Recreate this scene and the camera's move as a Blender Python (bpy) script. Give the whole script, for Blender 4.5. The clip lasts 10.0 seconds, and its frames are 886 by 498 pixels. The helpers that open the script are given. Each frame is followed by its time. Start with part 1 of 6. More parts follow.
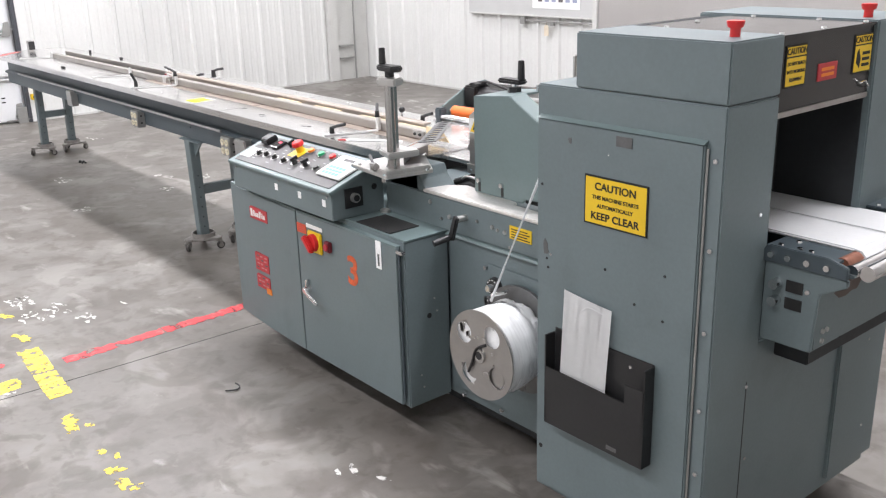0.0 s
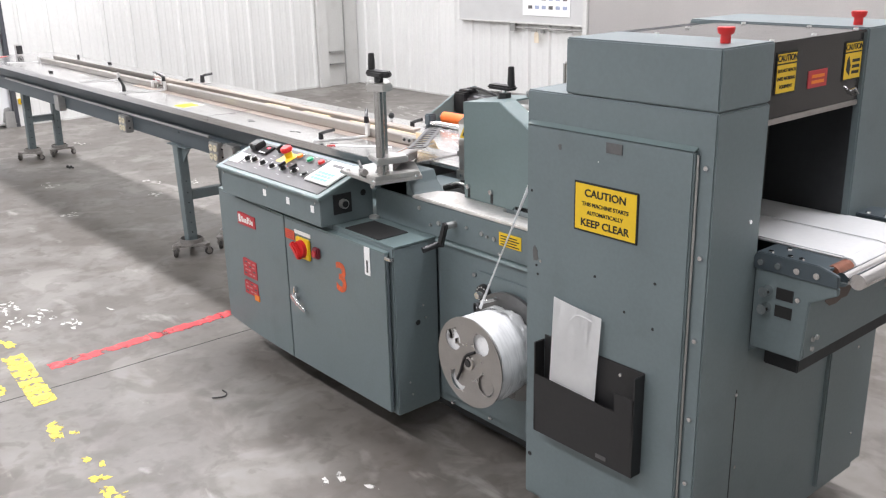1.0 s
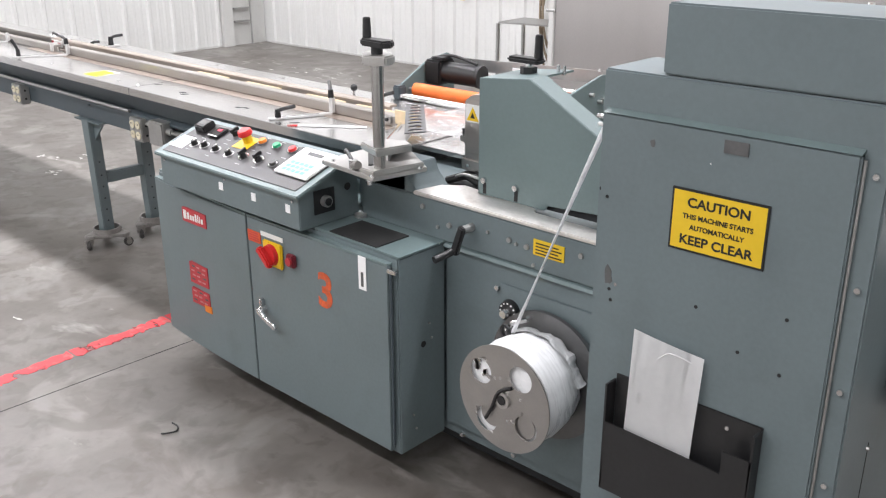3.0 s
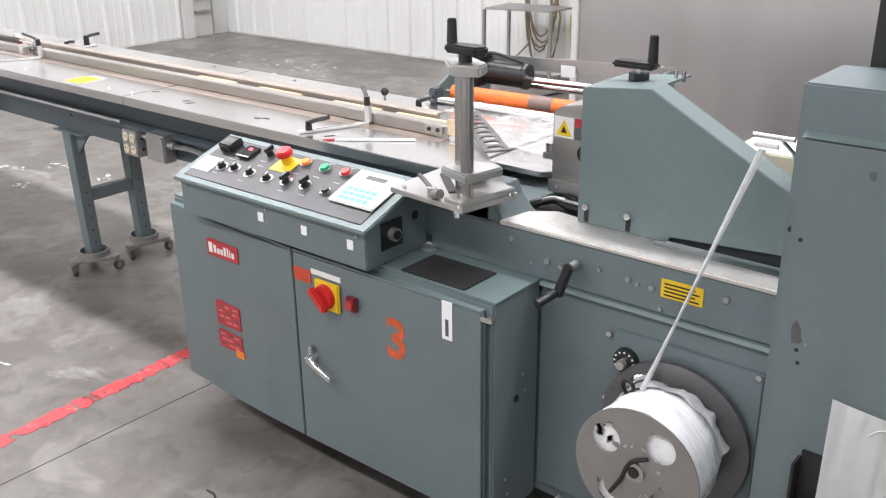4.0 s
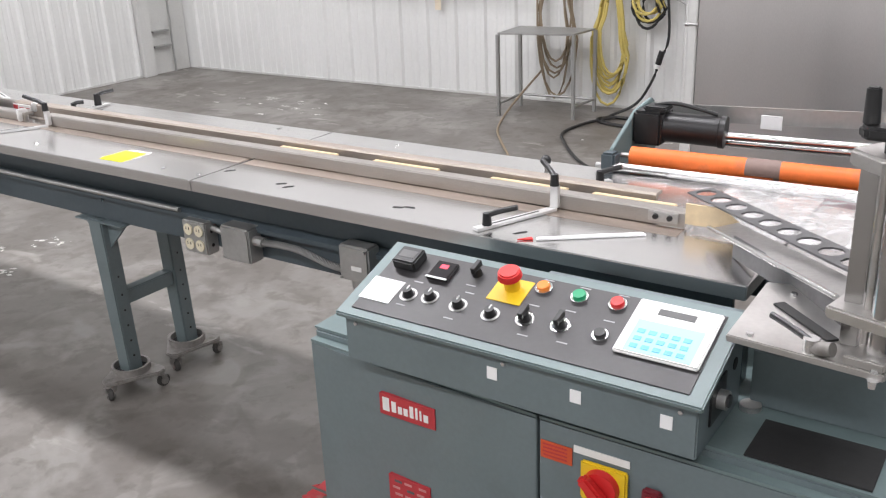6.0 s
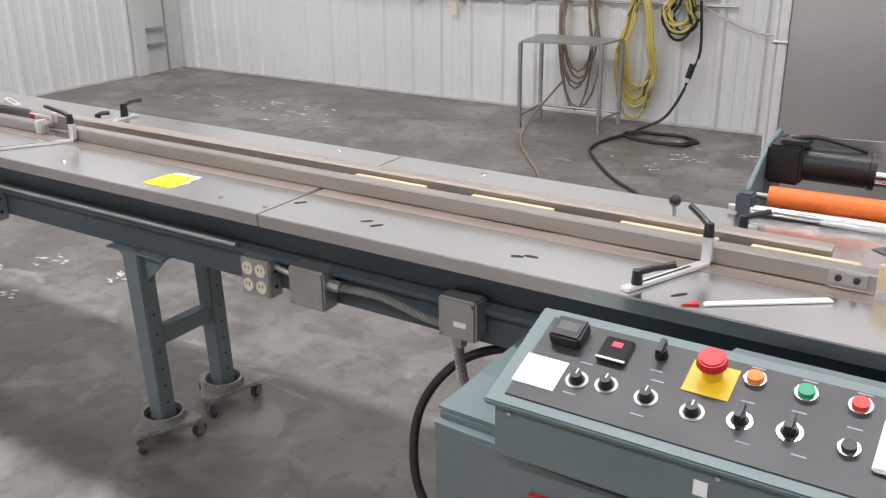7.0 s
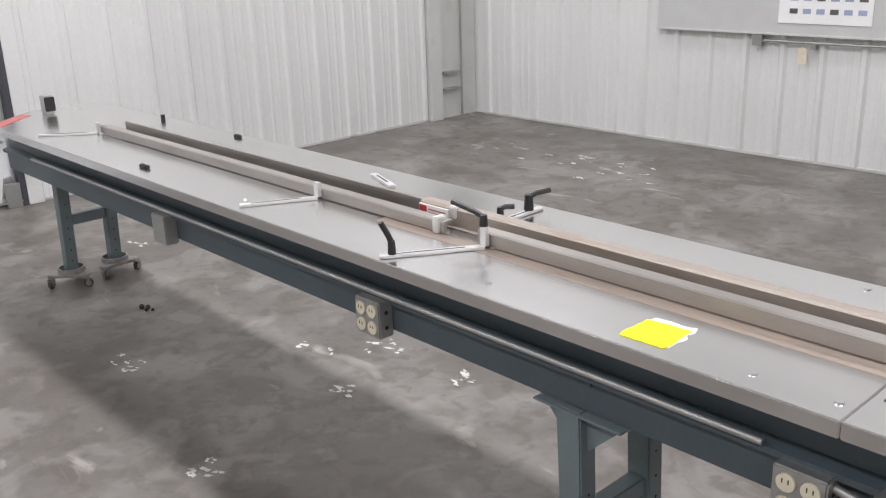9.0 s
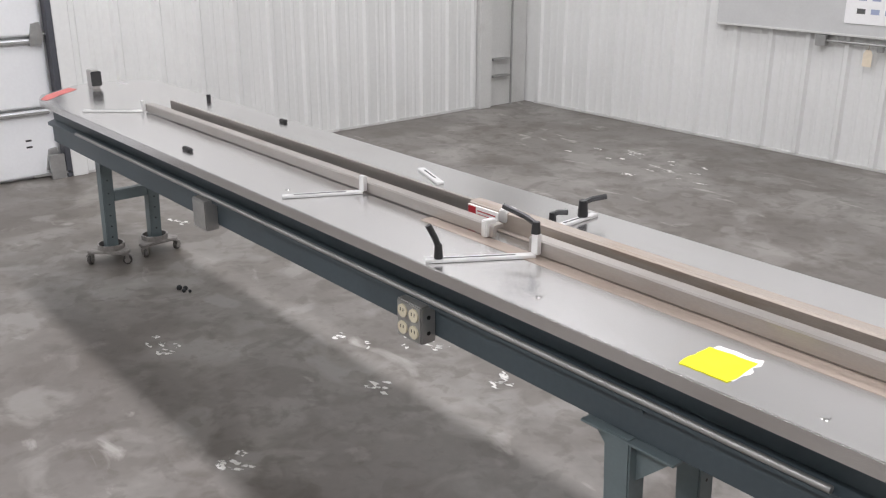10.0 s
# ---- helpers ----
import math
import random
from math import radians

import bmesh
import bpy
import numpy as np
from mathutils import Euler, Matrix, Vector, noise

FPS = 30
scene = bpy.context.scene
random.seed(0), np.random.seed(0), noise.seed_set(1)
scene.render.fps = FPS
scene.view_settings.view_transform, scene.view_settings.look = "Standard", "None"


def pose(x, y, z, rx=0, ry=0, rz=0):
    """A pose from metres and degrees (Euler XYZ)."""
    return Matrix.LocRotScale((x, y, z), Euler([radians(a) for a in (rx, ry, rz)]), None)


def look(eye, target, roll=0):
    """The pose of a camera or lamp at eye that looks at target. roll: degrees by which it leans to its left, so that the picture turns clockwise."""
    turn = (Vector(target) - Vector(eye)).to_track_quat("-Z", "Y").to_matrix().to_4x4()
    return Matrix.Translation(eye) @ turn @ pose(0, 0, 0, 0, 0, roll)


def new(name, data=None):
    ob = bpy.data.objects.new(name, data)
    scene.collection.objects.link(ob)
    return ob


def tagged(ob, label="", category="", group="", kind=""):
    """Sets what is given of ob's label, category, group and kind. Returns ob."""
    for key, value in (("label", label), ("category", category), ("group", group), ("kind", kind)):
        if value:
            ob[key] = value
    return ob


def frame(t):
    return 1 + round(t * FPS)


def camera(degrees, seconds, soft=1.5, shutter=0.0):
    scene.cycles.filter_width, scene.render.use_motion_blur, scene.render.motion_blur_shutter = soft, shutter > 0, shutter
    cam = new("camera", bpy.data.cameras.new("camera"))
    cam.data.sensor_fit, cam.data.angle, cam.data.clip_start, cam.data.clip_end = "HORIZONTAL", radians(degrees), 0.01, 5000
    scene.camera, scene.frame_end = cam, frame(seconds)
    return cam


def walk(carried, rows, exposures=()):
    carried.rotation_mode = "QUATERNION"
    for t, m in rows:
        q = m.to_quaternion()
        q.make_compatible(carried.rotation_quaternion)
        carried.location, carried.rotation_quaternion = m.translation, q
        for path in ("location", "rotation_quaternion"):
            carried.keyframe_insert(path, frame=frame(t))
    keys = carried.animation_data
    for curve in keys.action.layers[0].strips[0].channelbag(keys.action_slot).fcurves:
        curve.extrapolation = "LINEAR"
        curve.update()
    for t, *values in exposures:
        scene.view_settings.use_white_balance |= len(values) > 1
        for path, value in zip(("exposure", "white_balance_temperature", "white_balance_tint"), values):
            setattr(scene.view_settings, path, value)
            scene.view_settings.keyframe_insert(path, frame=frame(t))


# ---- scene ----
cam = camera(51.24, 10.0, soft=1.2)
PATH = [
    (0, (2.423, -1.789, 1.726), (0.954, -0.587, 1.095), -1.68),
    (0.5, (2.413, -1.772, 1.719), (0.954, -0.552, 1.099), -1.22),
    (1, (2.411, -1.776, 1.720), (0.953, -0.554, 1.102), -1.31),
    (1.5, (2.370, -1.747, 1.714), (0.913, -0.522, 1.097), -0.09),
    (2, (2.240, -1.721, 1.711), (0.762, -0.546, 1.050), 1.11),
    (3.5, (1.445, -1.608, 1.680), (0.256, -0.175, 0.950), -0.69),
    (4, (1.174, -1.576, 1.681), (-0.009, -0.143, 0.939), -0.77),
    (4.5, (0.892, -1.581, 1.696), (-0.194, -0.078, 0.945), -1.16),
    (5, (0.638, -1.570, 1.704), (-0.404, -0.045, 0.937), -0.40),
    (5.5, (0.350, -1.465, 1.687), (-0.744, 0.045, 0.963), -2.80),
    (7, (-0.430, -1.242, 1.668), (-1.443, 0.328, 0.955), -0.67),
    (7.5, (-0.679, -1.168, 1.677), (-1.808, 0.320, 0.963), -2.02),
    (8, (-0.925, -1.078, 1.678), (-2.210, 0.295, 0.996), -3.07),
    (8.5, (-1.230, -1.047, 1.652), (-2.599, 0.240, 0.966), -2.54),
    (9, (-1.482, -1.004, 1.690), (-2.877, 0.279, 1.051), -1.89),
    (9.5, (-1.584, -0.970, 1.717), (-3.026, 0.256, 1.071), -0.07),
    (10, (-1.590, -0.943, 1.708), (-3.030, 0.271, 1.035), 0.10),
]
EXPOSURES = [(0, 0.6), (2, 0.58), (3.5, 0.55), (4.5, 0.5), (5.5, 0.36), (7, -0.02), (7.5, -0.06), (10, 0.0)]
walk(cam, [(t, look(e, g, r)) for t, e, g, r in PATH], EXPOSURES)

# ---- world, lights, exposure ----
world = bpy.data.worlds.new("world")
scene.world = world
world.use_nodes = True
world.node_tree.nodes["Background"].inputs[0].default_value = (0.9, 0.95, 1.0, 1)
world.node_tree.nodes["Background"].inputs[1].default_value = 0.05
scene.view_settings.exposure = 0.0

CEIL = 4.6


def ceiling_lamp(x, y, w, l, watts):
    data = bpy.data.lights.new("ceiling_lamp_light", "AREA")
    data.shape, data.size, data.size_y, data.energy = "RECTANGLE", w, l, watts
    data.color = (0.972, 0.955, 1.0)
    ob = new("ceiling_lamp_light", data)
    ob.matrix_world = pose(x, y, CEIL - 0.16)
    return ob


# rows of long tube fixtures under the ceiling
LAMPS = [(x, y) for x in (-6.6, -3.9, -1.2, 1.5) for y in (-3.1, 1.1)] + [(-6.6, 4.2), (-3.2, 4.2)]
for lx, ly in LAMPS:
    ceiling_lamp(lx, ly, 2.3, 0.3, {-3.1: 60, 1.1: 80, 4.2: 40}[ly])


# ---- materials ----
def mat(name, col, rough=0.5, metal=0.0, var=0.12, scale=6.0, fine=60.0, bump=0.05, col2=None, stain=0.0, stain_col=(0.1, 0.08, 0.06), stretch=None, spec=0.5, alpha=1.0, object_var=0.0, rough_var=0.12):
    m = bpy.data.materials.new(name)
    m.use_nodes = True
    nt = m.node_tree
    b = nt.nodes["Principled BSDF"]
    b.inputs["Metallic"].default_value = metal
    b.inputs["Specular IOR Level"].default_value = spec
    geo = nt.nodes.new("ShaderNodeNewGeometry")
    src = geo.outputs["Position"]
    if stretch:
        mp = nt.nodes.new("ShaderNodeMapping")
        mp.inputs["Scale"].default_value = stretch
        nt.links.new(src, mp.inputs["Vector"])
        src = mp.outputs["Vector"]

    def noise_node(sc, detail=5):
        n = nt.nodes.new("ShaderNodeTexNoise")
        n.inputs["Scale"].default_value = sc
        n.inputs["Detail"].default_value = detail
        nt.links.new(src, n.inputs["Vector"])
        return n.outputs["Fac"]

    def ramp(fac, a, bb, lo=0.3, hi=0.7):
        r = nt.nodes.new("ShaderNodeValToRGB")
        r.color_ramp.elements[0].position, r.color_ramp.elements[1].position = lo, hi
        r.color_ramp.elements[0].color, r.color_ramp.elements[1].color = (*a, 1), (*bb, 1)
        nt.links.new(fac, r.inputs["Fac"])
        return r.outputs["Color"]

    def mix(fac, a, bb):
        x = nt.nodes.new("ShaderNodeMix")
        x.data_type = "RGBA"
        nt.links.new(fac, x.inputs[0])
        for sock, v in ((x.inputs[6], a), (x.inputs[7], bb)):
            if isinstance(v, tuple):
                sock.default_value = (*v, 1)
            else:
                nt.links.new(v, sock)
        return x.outputs[2]

    lo = tuple(c * (1 - var) for c in col)
    hi = col2 or tuple(min(1, c * (1 + var)) for c in col)
    big = noise_node(scale)
    small = noise_node(fine, 3)
    c = ramp(big, lo, hi)
    g = ramp(small, tuple(v * (1 - var * 0.7) for v in col), hi, 0.35, 0.65)
    x = nt.nodes.new("ShaderNodeMix")
    x.data_type = "RGBA"
    x.inputs[0].default_value = 0.35
    nt.links.new(c, x.inputs[6])
    nt.links.new(g, x.inputs[7])
    c = x.outputs[2]
    if stain > 0:
        s = noise_node(scale * 2.3, 8)
        st = ramp(s, (0, 0, 0), (stain, stain, stain), 0.55, 0.72)
        c = mix(st, c, stain_col)
    if object_var:
        oi = nt.nodes.new("ShaderNodeObjectInfo")
        hv = nt.nodes.new("ShaderNodeHueSaturation")
        mr = nt.nodes.new("ShaderNodeMapRange")
        mr.inputs[3].default_value, mr.inputs[4].default_value = 1 - object_var, 1 + object_var
        nt.links.new(oi.outputs["Random"], mr.inputs[0])
        nt.links.new(mr.outputs[0], hv.inputs["Value"])
        nt.links.new(c, hv.inputs["Color"])
        c = hv.outputs["Color"]
    nt.links.new(c, b.inputs["Base Color"])
    rr = nt.nodes.new("ShaderNodeMapRange")
    rr.inputs[3].default_value, rr.inputs[4].default_value = max(0.02, rough - rough_var), min(1, rough + rough_var)
    nt.links.new(big, rr.inputs[0])
    nt.links.new(rr.outputs[0], b.inputs["Roughness"])
    if bump:
        bp = nt.nodes.new("ShaderNodeBump")
        bp.inputs["Strength"].default_value = bump
        bp.inputs["Distance"].default_value = 0.004
        nt.links.new(small, bp.inputs["Height"])
        nt.links.new(bp.outputs["Normal"], b.inputs["Normal"])
    b.inputs["Alpha"].default_value = alpha
    return m


def glow(name, col, strength):
    m = bpy.data.materials.new(name)
    m.use_nodes = True
    b = m.node_tree.nodes["Principled BSDF"]
    b.inputs["Base Color"].default_value = (*col, 1)
    b.inputs["Emission Color"].default_value = (*col, 1)
    b.inputs["Emission Strength"].default_value = strength
    return m


def clear(name, col=(0.95, 0.97, 0.97), rough=0.06, alpha=0.25):
    m = bpy.data.materials.new(name)
    m.use_nodes = True
    nt = m.node_tree
    b = nt.nodes["Principled BSDF"]
    b.inputs["Base Color"].default_value = (*col, 1)
    b.inputs["Roughness"].default_value = rough
    n = nt.nodes.new("ShaderNodeTexNoise")
    n.inputs["Scale"].default_value = 9
    n.inputs["Detail"].default_value = 3
    r = nt.nodes.new("ShaderNodeMapRange")
    r.inputs[1].default_value, r.inputs[2].default_value = 0.35, 0.75
    r.inputs[3].default_value, r.inputs[4].default_value = alpha * 0.5, min(1, alpha * 1.8)
    nt.links.new(n.outputs["Fac"], r.inputs[0])
    nt.links.new(r.outputs[0], b.inputs["Alpha"])
    bp = nt.nodes.new("ShaderNodeBump")
    bp.inputs["Strength"].default_value = 0.6
    bp.inputs["Distance"].default_value = 0.01
    nt.links.new(n.outputs["Fac"], bp.inputs["Height"])
    nt.links.new(bp.outputs["Normal"], b.inputs["Normal"])
    return m


def concrete():
    """Worn, sealed concrete: pale dusty field, darker traffic stains, fine scratches."""
    m = mat("worn_concrete", (0.185, 0.172, 0.158), 0.44, 0, 0.16, 0.9, 28, 0.10, stain=0.35, stain_col=(0.105, 0.092, 0.078), rough_var=0.12)
    nt = m.node_tree
    b = nt.nodes["Principled BSDF"]
    old = b.inputs["Base Color"].links[0].from_socket
    geo = nt.nodes.new("ShaderNodeNewGeometry")

    def layer(prev, sc, lo, hi, colour, amount, detail=8, dist=0.0, vec=None):
        n = nt.nodes.new("ShaderNodeTexNoise")
        n.inputs["Scale"].default_value, n.inputs["Detail"].default_value, n.inputs["Distortion"].default_value = sc, detail, dist
        mp = nt.nodes.new("ShaderNodeMapping")
        mp.inputs["Location"].default_value = (sc * 3.1, 1.7, 0.3)
        if vec:
            mp.inputs["Scale"].default_value = vec
        nt.links.new(geo.outputs["Position"], mp.inputs["Vector"])
        nt.links.new(mp.outputs["Vector"], n.inputs["Vector"])
        r = nt.nodes.new("ShaderNodeMapRange")
        r.inputs[1].default_value, r.inputs[2].default_value, r.inputs[4].default_value = lo, hi, amount
        nt.links.new(n.outputs["Fac"], r.inputs[0])
        x = nt.nodes.new("ShaderNodeMix")
        x.data_type = "RGBA"
        nt.links.new(r.outputs[0], x.inputs[0])
        nt.links.new(prev, x.inputs[6])
        x.inputs[7].default_value = (*colour, 1)
        return x.outputs[2]

    c = layer(old, 0.6, 0.42, 0.66, (0.125, 0.11, 0.096), 0.6, 6, 0.3)
    c = layer(c, 2.2, 0.48, 0.66, (0.30, 0.285, 0.265), 0.55, 12, 0.25)
    c = layer(c, 3.4, 0.52, 0.60, (0.09, 0.075, 0.061), 0.42, 12, 0.4)
    c = layer(c, 11.0, 0.55, 0.66, (0.09, 0.076, 0.062), 0.45, 10, 0.4)
    c = layer(c, 26.0, 0.60, 0.75, (0.11, 0.095, 0.08), 0.35, 6, 0.0)
    c = layer(c, 5.0, 0.655, 0.74, (0.46, 0.44, 0.41), 0.6, 14, 0.5, (0.6, 1.3, 1))
    c = layer(c, 1.5, 0.50, 0.57, (0.105, 0.091, 0.077), 0.38, 14, 0.45)
    c = layer(c, 2.6, 0.56, 0.62, (0.33, 0.315, 0.295), 0.36, 15, 0.5)
    c = layer(c, 7.0, 0.57, 0.63, (0.085, 0.073, 0.060), 0.34, 14, 0.5)
    nt.links.new(c, b.inputs["Base Color"])
    return m


PAINT = mat("grey_green_machine_paint", (0.145, 0.182, 0.192), 0.42, 0, 0.09, 3.0, 90, 0.03, stain=0.16, stain_col=(0.07, 0.085, 0.085), rough_var=0.1)
# Guard paint; on lips and top edges its paleness is painted light from above.
PAINT_L = mat("pale_green_paint_and_lit_edges", (0.155, 0.208, 0.21), 0.4, 0, 0.08, 3.0, 90, 0.03, stain=0.14, stain_col=(0.09, 0.11, 0.11))
PAINT_D = mat("dark_blue_grey_paint", (0.060, 0.080, 0.092), 0.45, 0, 0.12, 2.5, 70, 0.04, stain=0.25, stain_col=(0.032, 0.04, 0.045))
STEEL = mat("brushed_steel", (0.50, 0.48, 0.46), 0.33, 1.0, 0.14, 2.2, 120, 0.05, stretch=(1, 14, 14), stain=0.22, stain_col=(0.28, 0.23, 0.18))
STEEL_TOP = mat("worn_steel_table_top", (0.70, 0.69, 0.685), 0.22, 1.0, 0.07, 1.0, 140, 0.02, stretch=(1, 3, 1), stain=0.10, stain_col=(0.30, 0.26, 0.22), rough_var=0.12)
FENCE = mat("dull_steel_fence", (0.43, 0.405, 0.38), 0.38, 0.9, 0.12, 2, 100, 0.04, stretch=(1, 6, 6), stain=0.25, stain_col=(0.30, 0.24, 0.19))
RUST = mat("brown_wear_band", (0.40, 0.335, 0.285), 0.42, 0.75, 0.2, 3, 60, 0.05, stretch=(0.6, 8, 1))
FENCE_B = mat("rust_browned_steel", (0.36, 0.315, 0.275), 0.48, 0.45, 0.16, 2, 90, 0.05, stretch=(0.8, 6, 6), stain=0.45, stain_col=(0.26, 0.18, 0.12))
LEDGE = mat("bare_scuffed_steel", (0.74, 0.72, 0.69), 0.42, 0.75, 0.14, 9, 90, 0.05, stain=0.3, stain_col=(0.36, 0.30, 0.25))
CHROME = mat("bright_chrome", (0.72, 0.72, 0.72), 0.16, 1.0, 0.06, 6, 60, 0.0, rough_var=0.06)
ALU = mat("cast_aluminium", (0.52, 0.51, 0.495), 0.36, 0.9, 0.1, 8, 90, 0.05)
ALU_W = mat("bright_aluminium_bar", (0.80, 0.80, 0.79), 0.35, 0.7, 0.06, 8, 90, 0.04)
GALV = mat("galvanised_box_metal", (0.42, 0.42, 0.41), 0.45, 0.8, 0.12, 12, 70, 0.05)
POST = mat("ground_steel_post", (0.46, 0.45, 0.44), 0.24, 1.0, 0.08, 4, 90, 0.02)
BLACK = mat("black_plastic", (0.018, 0.018, 0.019), 0.38, 0, 0.2, 10, 80, 0.05)
RUBBER = mat("black_rubber", (0.02, 0.02, 0.02), 0.7, 0, 0.2, 10, 80, 0.1)
# Near-black for dark parts, and for shade painted in hollows and under machines.
DARK = mat("dark_parts_and_shade", (0.02, 0.022, 0.024), 0.6, 0, 0.3, 6, 40, 0.1)
GLOSS = mat("glossy_black_window", (0.03, 0.028, 0.03), 0.10, 0, 0.1, 10, 60, 0.0, rough_var=0.03)
PANEL = mat("charcoal_control_panel", (0.045, 0.043, 0.045), 0.4, 0, 0.12, 8, 120, 0.03)
WHITE = mat("white_plastic", (0.78, 0.78, 0.76), 0.45, 0, 0.05, 8, 80, 0.02)
PAPER = mat("white_paper", (0.90, 0.90, 0.90), 0.75, 0, 0.04, 9, 60, 0.05)
BELT = mat("white_conveyor_belt", (0.80, 0.81, 0.82), 0.5, 0, 0.04, 3, 80, 0.03)
IVORY = mat("ivory_receptacle", (0.72, 0.66, 0.50), 0.45, 0, 0.06, 20, 90, 0.02)
RED = mat("red_plastic", (0.62, 0.025, 0.025), 0.35, 0, 0.1, 10, 80, 0.02)
REDSIGN = mat("red_sign_enamel", (0.45, 0.035, 0.045), 0.45, 0, 0.15, 20, 120, 0.03)
YELLOW = mat("yellow_sign_enamel", (0.78, 0.52, 0.02), 0.4, 0, 0.06, 12, 80, 0.02)
YELLOW_TAG = mat("fluorescent_yellow_tape", (0.90, 0.86, 0.0), 0.5, 0, 0.04, 12, 80, 0.02)
ORANGE = mat("orange_plastic", (0.78, 0.22, 0.02), 0.4, 0, 0.1, 8, 80, 0.02)
ORANGE_R = mat("orange_rubber_roller", (0.80, 0.17, 0.03), 0.5, 0, 0.15, 7, 60, 0.05, stain=0.5, stain_col=(0.25, 0.12, 0.08))
STENCIL = mat("orange_stencil_paint", (0.60, 0.10, 0.03), 0.6, 0, 0.3, 30, 120, 0.05, stain=0.6, stain_col=(0.2, 0.16, 0.14))
MAROON = mat("dark_red_roller", (0.25, 0.02, 0.03), 0.45, 0, 0.15, 7, 60, 0.03)
GREEN = mat("green_button", (0.0, 0.30, 0.12), 0.3, 0, 0.1, 10, 60, 0.0)
AMBER = mat("amber_plastic", (0.72, 0.57, 0.36), 0.35, 0, 0.15, 10, 60, 0.02)
INK = mat("black_ink", (0.015, 0.015, 0.015), 0.6, 0, 0.1, 10, 60, 0.0)
LCD = glow("lit_blue_lcd", (0.30, 0.72, 0.85), 0.35)
WALLM = mat("white_ribbed_wall_panel", (0.74, 0.745, 0.73), 0.48, 0, 0.05, 0.7, 30, 0.04, stain=0.10, stain_col=(0.5, 0.48, 0.45), object_var=0.03)
TRIMM = mat("white_painted_trim", (0.62, 0.62, 0.60), 0.5, 0, 0.08, 2, 50, 0.04, stain=0.2, stain_col=(0.35, 0.33, 0.30))
DOORM = mat("white_overhead_door_skin", (0.80, 0.81, 0.82), 0.45, 0, 0.04, 1.2, 50, 0.03)
SHEET = mat("brushed_stainless_wall_sheet", (0.58, 0.56, 0.55), 0.36, 0.8, 0.10, 0.9, 160, 0.02, stretch=(3, 1, 0.6), rough_var=0.14)
CEILM = mat("white_ceiling_sheet", (0.72, 0.72, 0.70), 0.6, 0, 0.05, 1, 30, 0.02)
CONC = concrete()
REDTAPE = mat("worn_red_floor_paint", (0.62, 0.055, 0.065), 0.5, 0, 0.15, 9, 60, 0.05, stain=0.55, stain_col=(0.40, 0.25, 0.22))
YELPAINT = mat("worn_yellow_floor_paint", (0.78, 0.60, 0.08), 0.55, 0, 0.12, 12, 60, 0.05, stain=0.6, stain_col=(0.42, 0.36, 0.20))
WHITEPAINT = mat("worn_white_floor_scuff", (0.70, 0.69, 0.66), 0.6, 0, 0.1, 12, 60, 0.05)


def worn_through(m, scale, lo, hi):
    """Lets bare floor show through a thin paint film in flakes."""
    nt = m.node_tree
    geo = nt.nodes.new("ShaderNodeNewGeometry")
    n = nt.nodes.new("ShaderNodeTexNoise")
    n.inputs["Scale"].default_value, n.inputs["Detail"].default_value = scale, 9
    nt.links.new(geo.outputs["Position"], n.inputs["Vector"])
    r = nt.nodes.new("ShaderNodeMapRange")
    r.inputs[1].default_value, r.inputs[2].default_value = lo, hi
    nt.links.new(n.outputs["Fac"], r.inputs[0])
    nt.links.new(r.outputs[0], nt.nodes["Principled BSDF"].inputs["Alpha"])


worn_through(REDTAPE, 14, 0.36, 0.47)
worn_through(YELPAINT, 26, 0.38, 0.47)
worn_through(WHITEPAINT, 32, 0.43, 0.52)
FILM = clear("clear_shrink_film", (0.93, 0.94, 0.94), 0.10, 0.30)
PLEXI = mat("smoked_dark_acrylic", (0.028, 0.026, 0.024), 0.14, 0, 0.4, 3, 30, 0.0, rough_var=0.08)
WRAP = mat("white_stretched_film", (0.86, 0.87, 0.88), 0.28, 0, 0.06, 14, 70, 0.35, stretch=(1, 9, 1))
GREYTAG = mat("grey_label", (0.10, 0.10, 0.10), 0.5, 0, 0.2, 30, 90, 0.02)
YHOSE = mat("yellow_hose", (0.58, 0.47, 0.14), 0.5, 0, 0.1, 10, 60, 0.03)
TAN = mat("tan_cord", (0.28, 0.22, 0.15), 0.6, 0, 0.1, 10, 60, 0.03)
CORD = mat("black_cord", (0.02, 0.02, 0.02), 0.5, 0, 0.1, 10, 60, 0.03)
WHEEL = mat("dusty_caster_wheel", (0.07, 0.066, 0.062), 0.7, 0, 0.3, 20, 80, 0.1, stain=0.4, stain_col=(0.2, 0.19, 0.18))
DUSTY = mat("dusty_cast_iron", (0.30, 0.285, 0.27), 0.6, 0.5, 0.25, 14, 60, 0.15, stain=0.4, stain_col=(0.1, 0.08, 0.07))


def ribbed():
    """Galvanised flexible conduit: wound ribs as relief."""
    m = mat("ribbed_conduit_metal", (0.40, 0.40, 0.39), 0.4, 0.8, 0.12, 12, 70, 0.05)
    nt = m.node_tree
    b = nt.nodes["Principled BSDF"]
    geo = nt.nodes.new("ShaderNodeNewGeometry")
    w = nt.nodes.new("ShaderNodeTexWave")
    w.bands_direction = "DIAGONAL"
    w.inputs["Scale"].default_value = 62.0
    nt.links.new(geo.outputs["Position"], w.inputs["Vector"])
    bp = nt.nodes.new("ShaderNodeBump")
    bp.inputs["Strength"].default_value = 1.0
    bp.inputs["Distance"].default_value = 0.004
    nt.links.new(w.outputs["Fac"], bp.inputs["Height"])
    nt.links.new(bp.outputs["Normal"], b.inputs["Normal"])
    return m


RIBBED = ribbed()


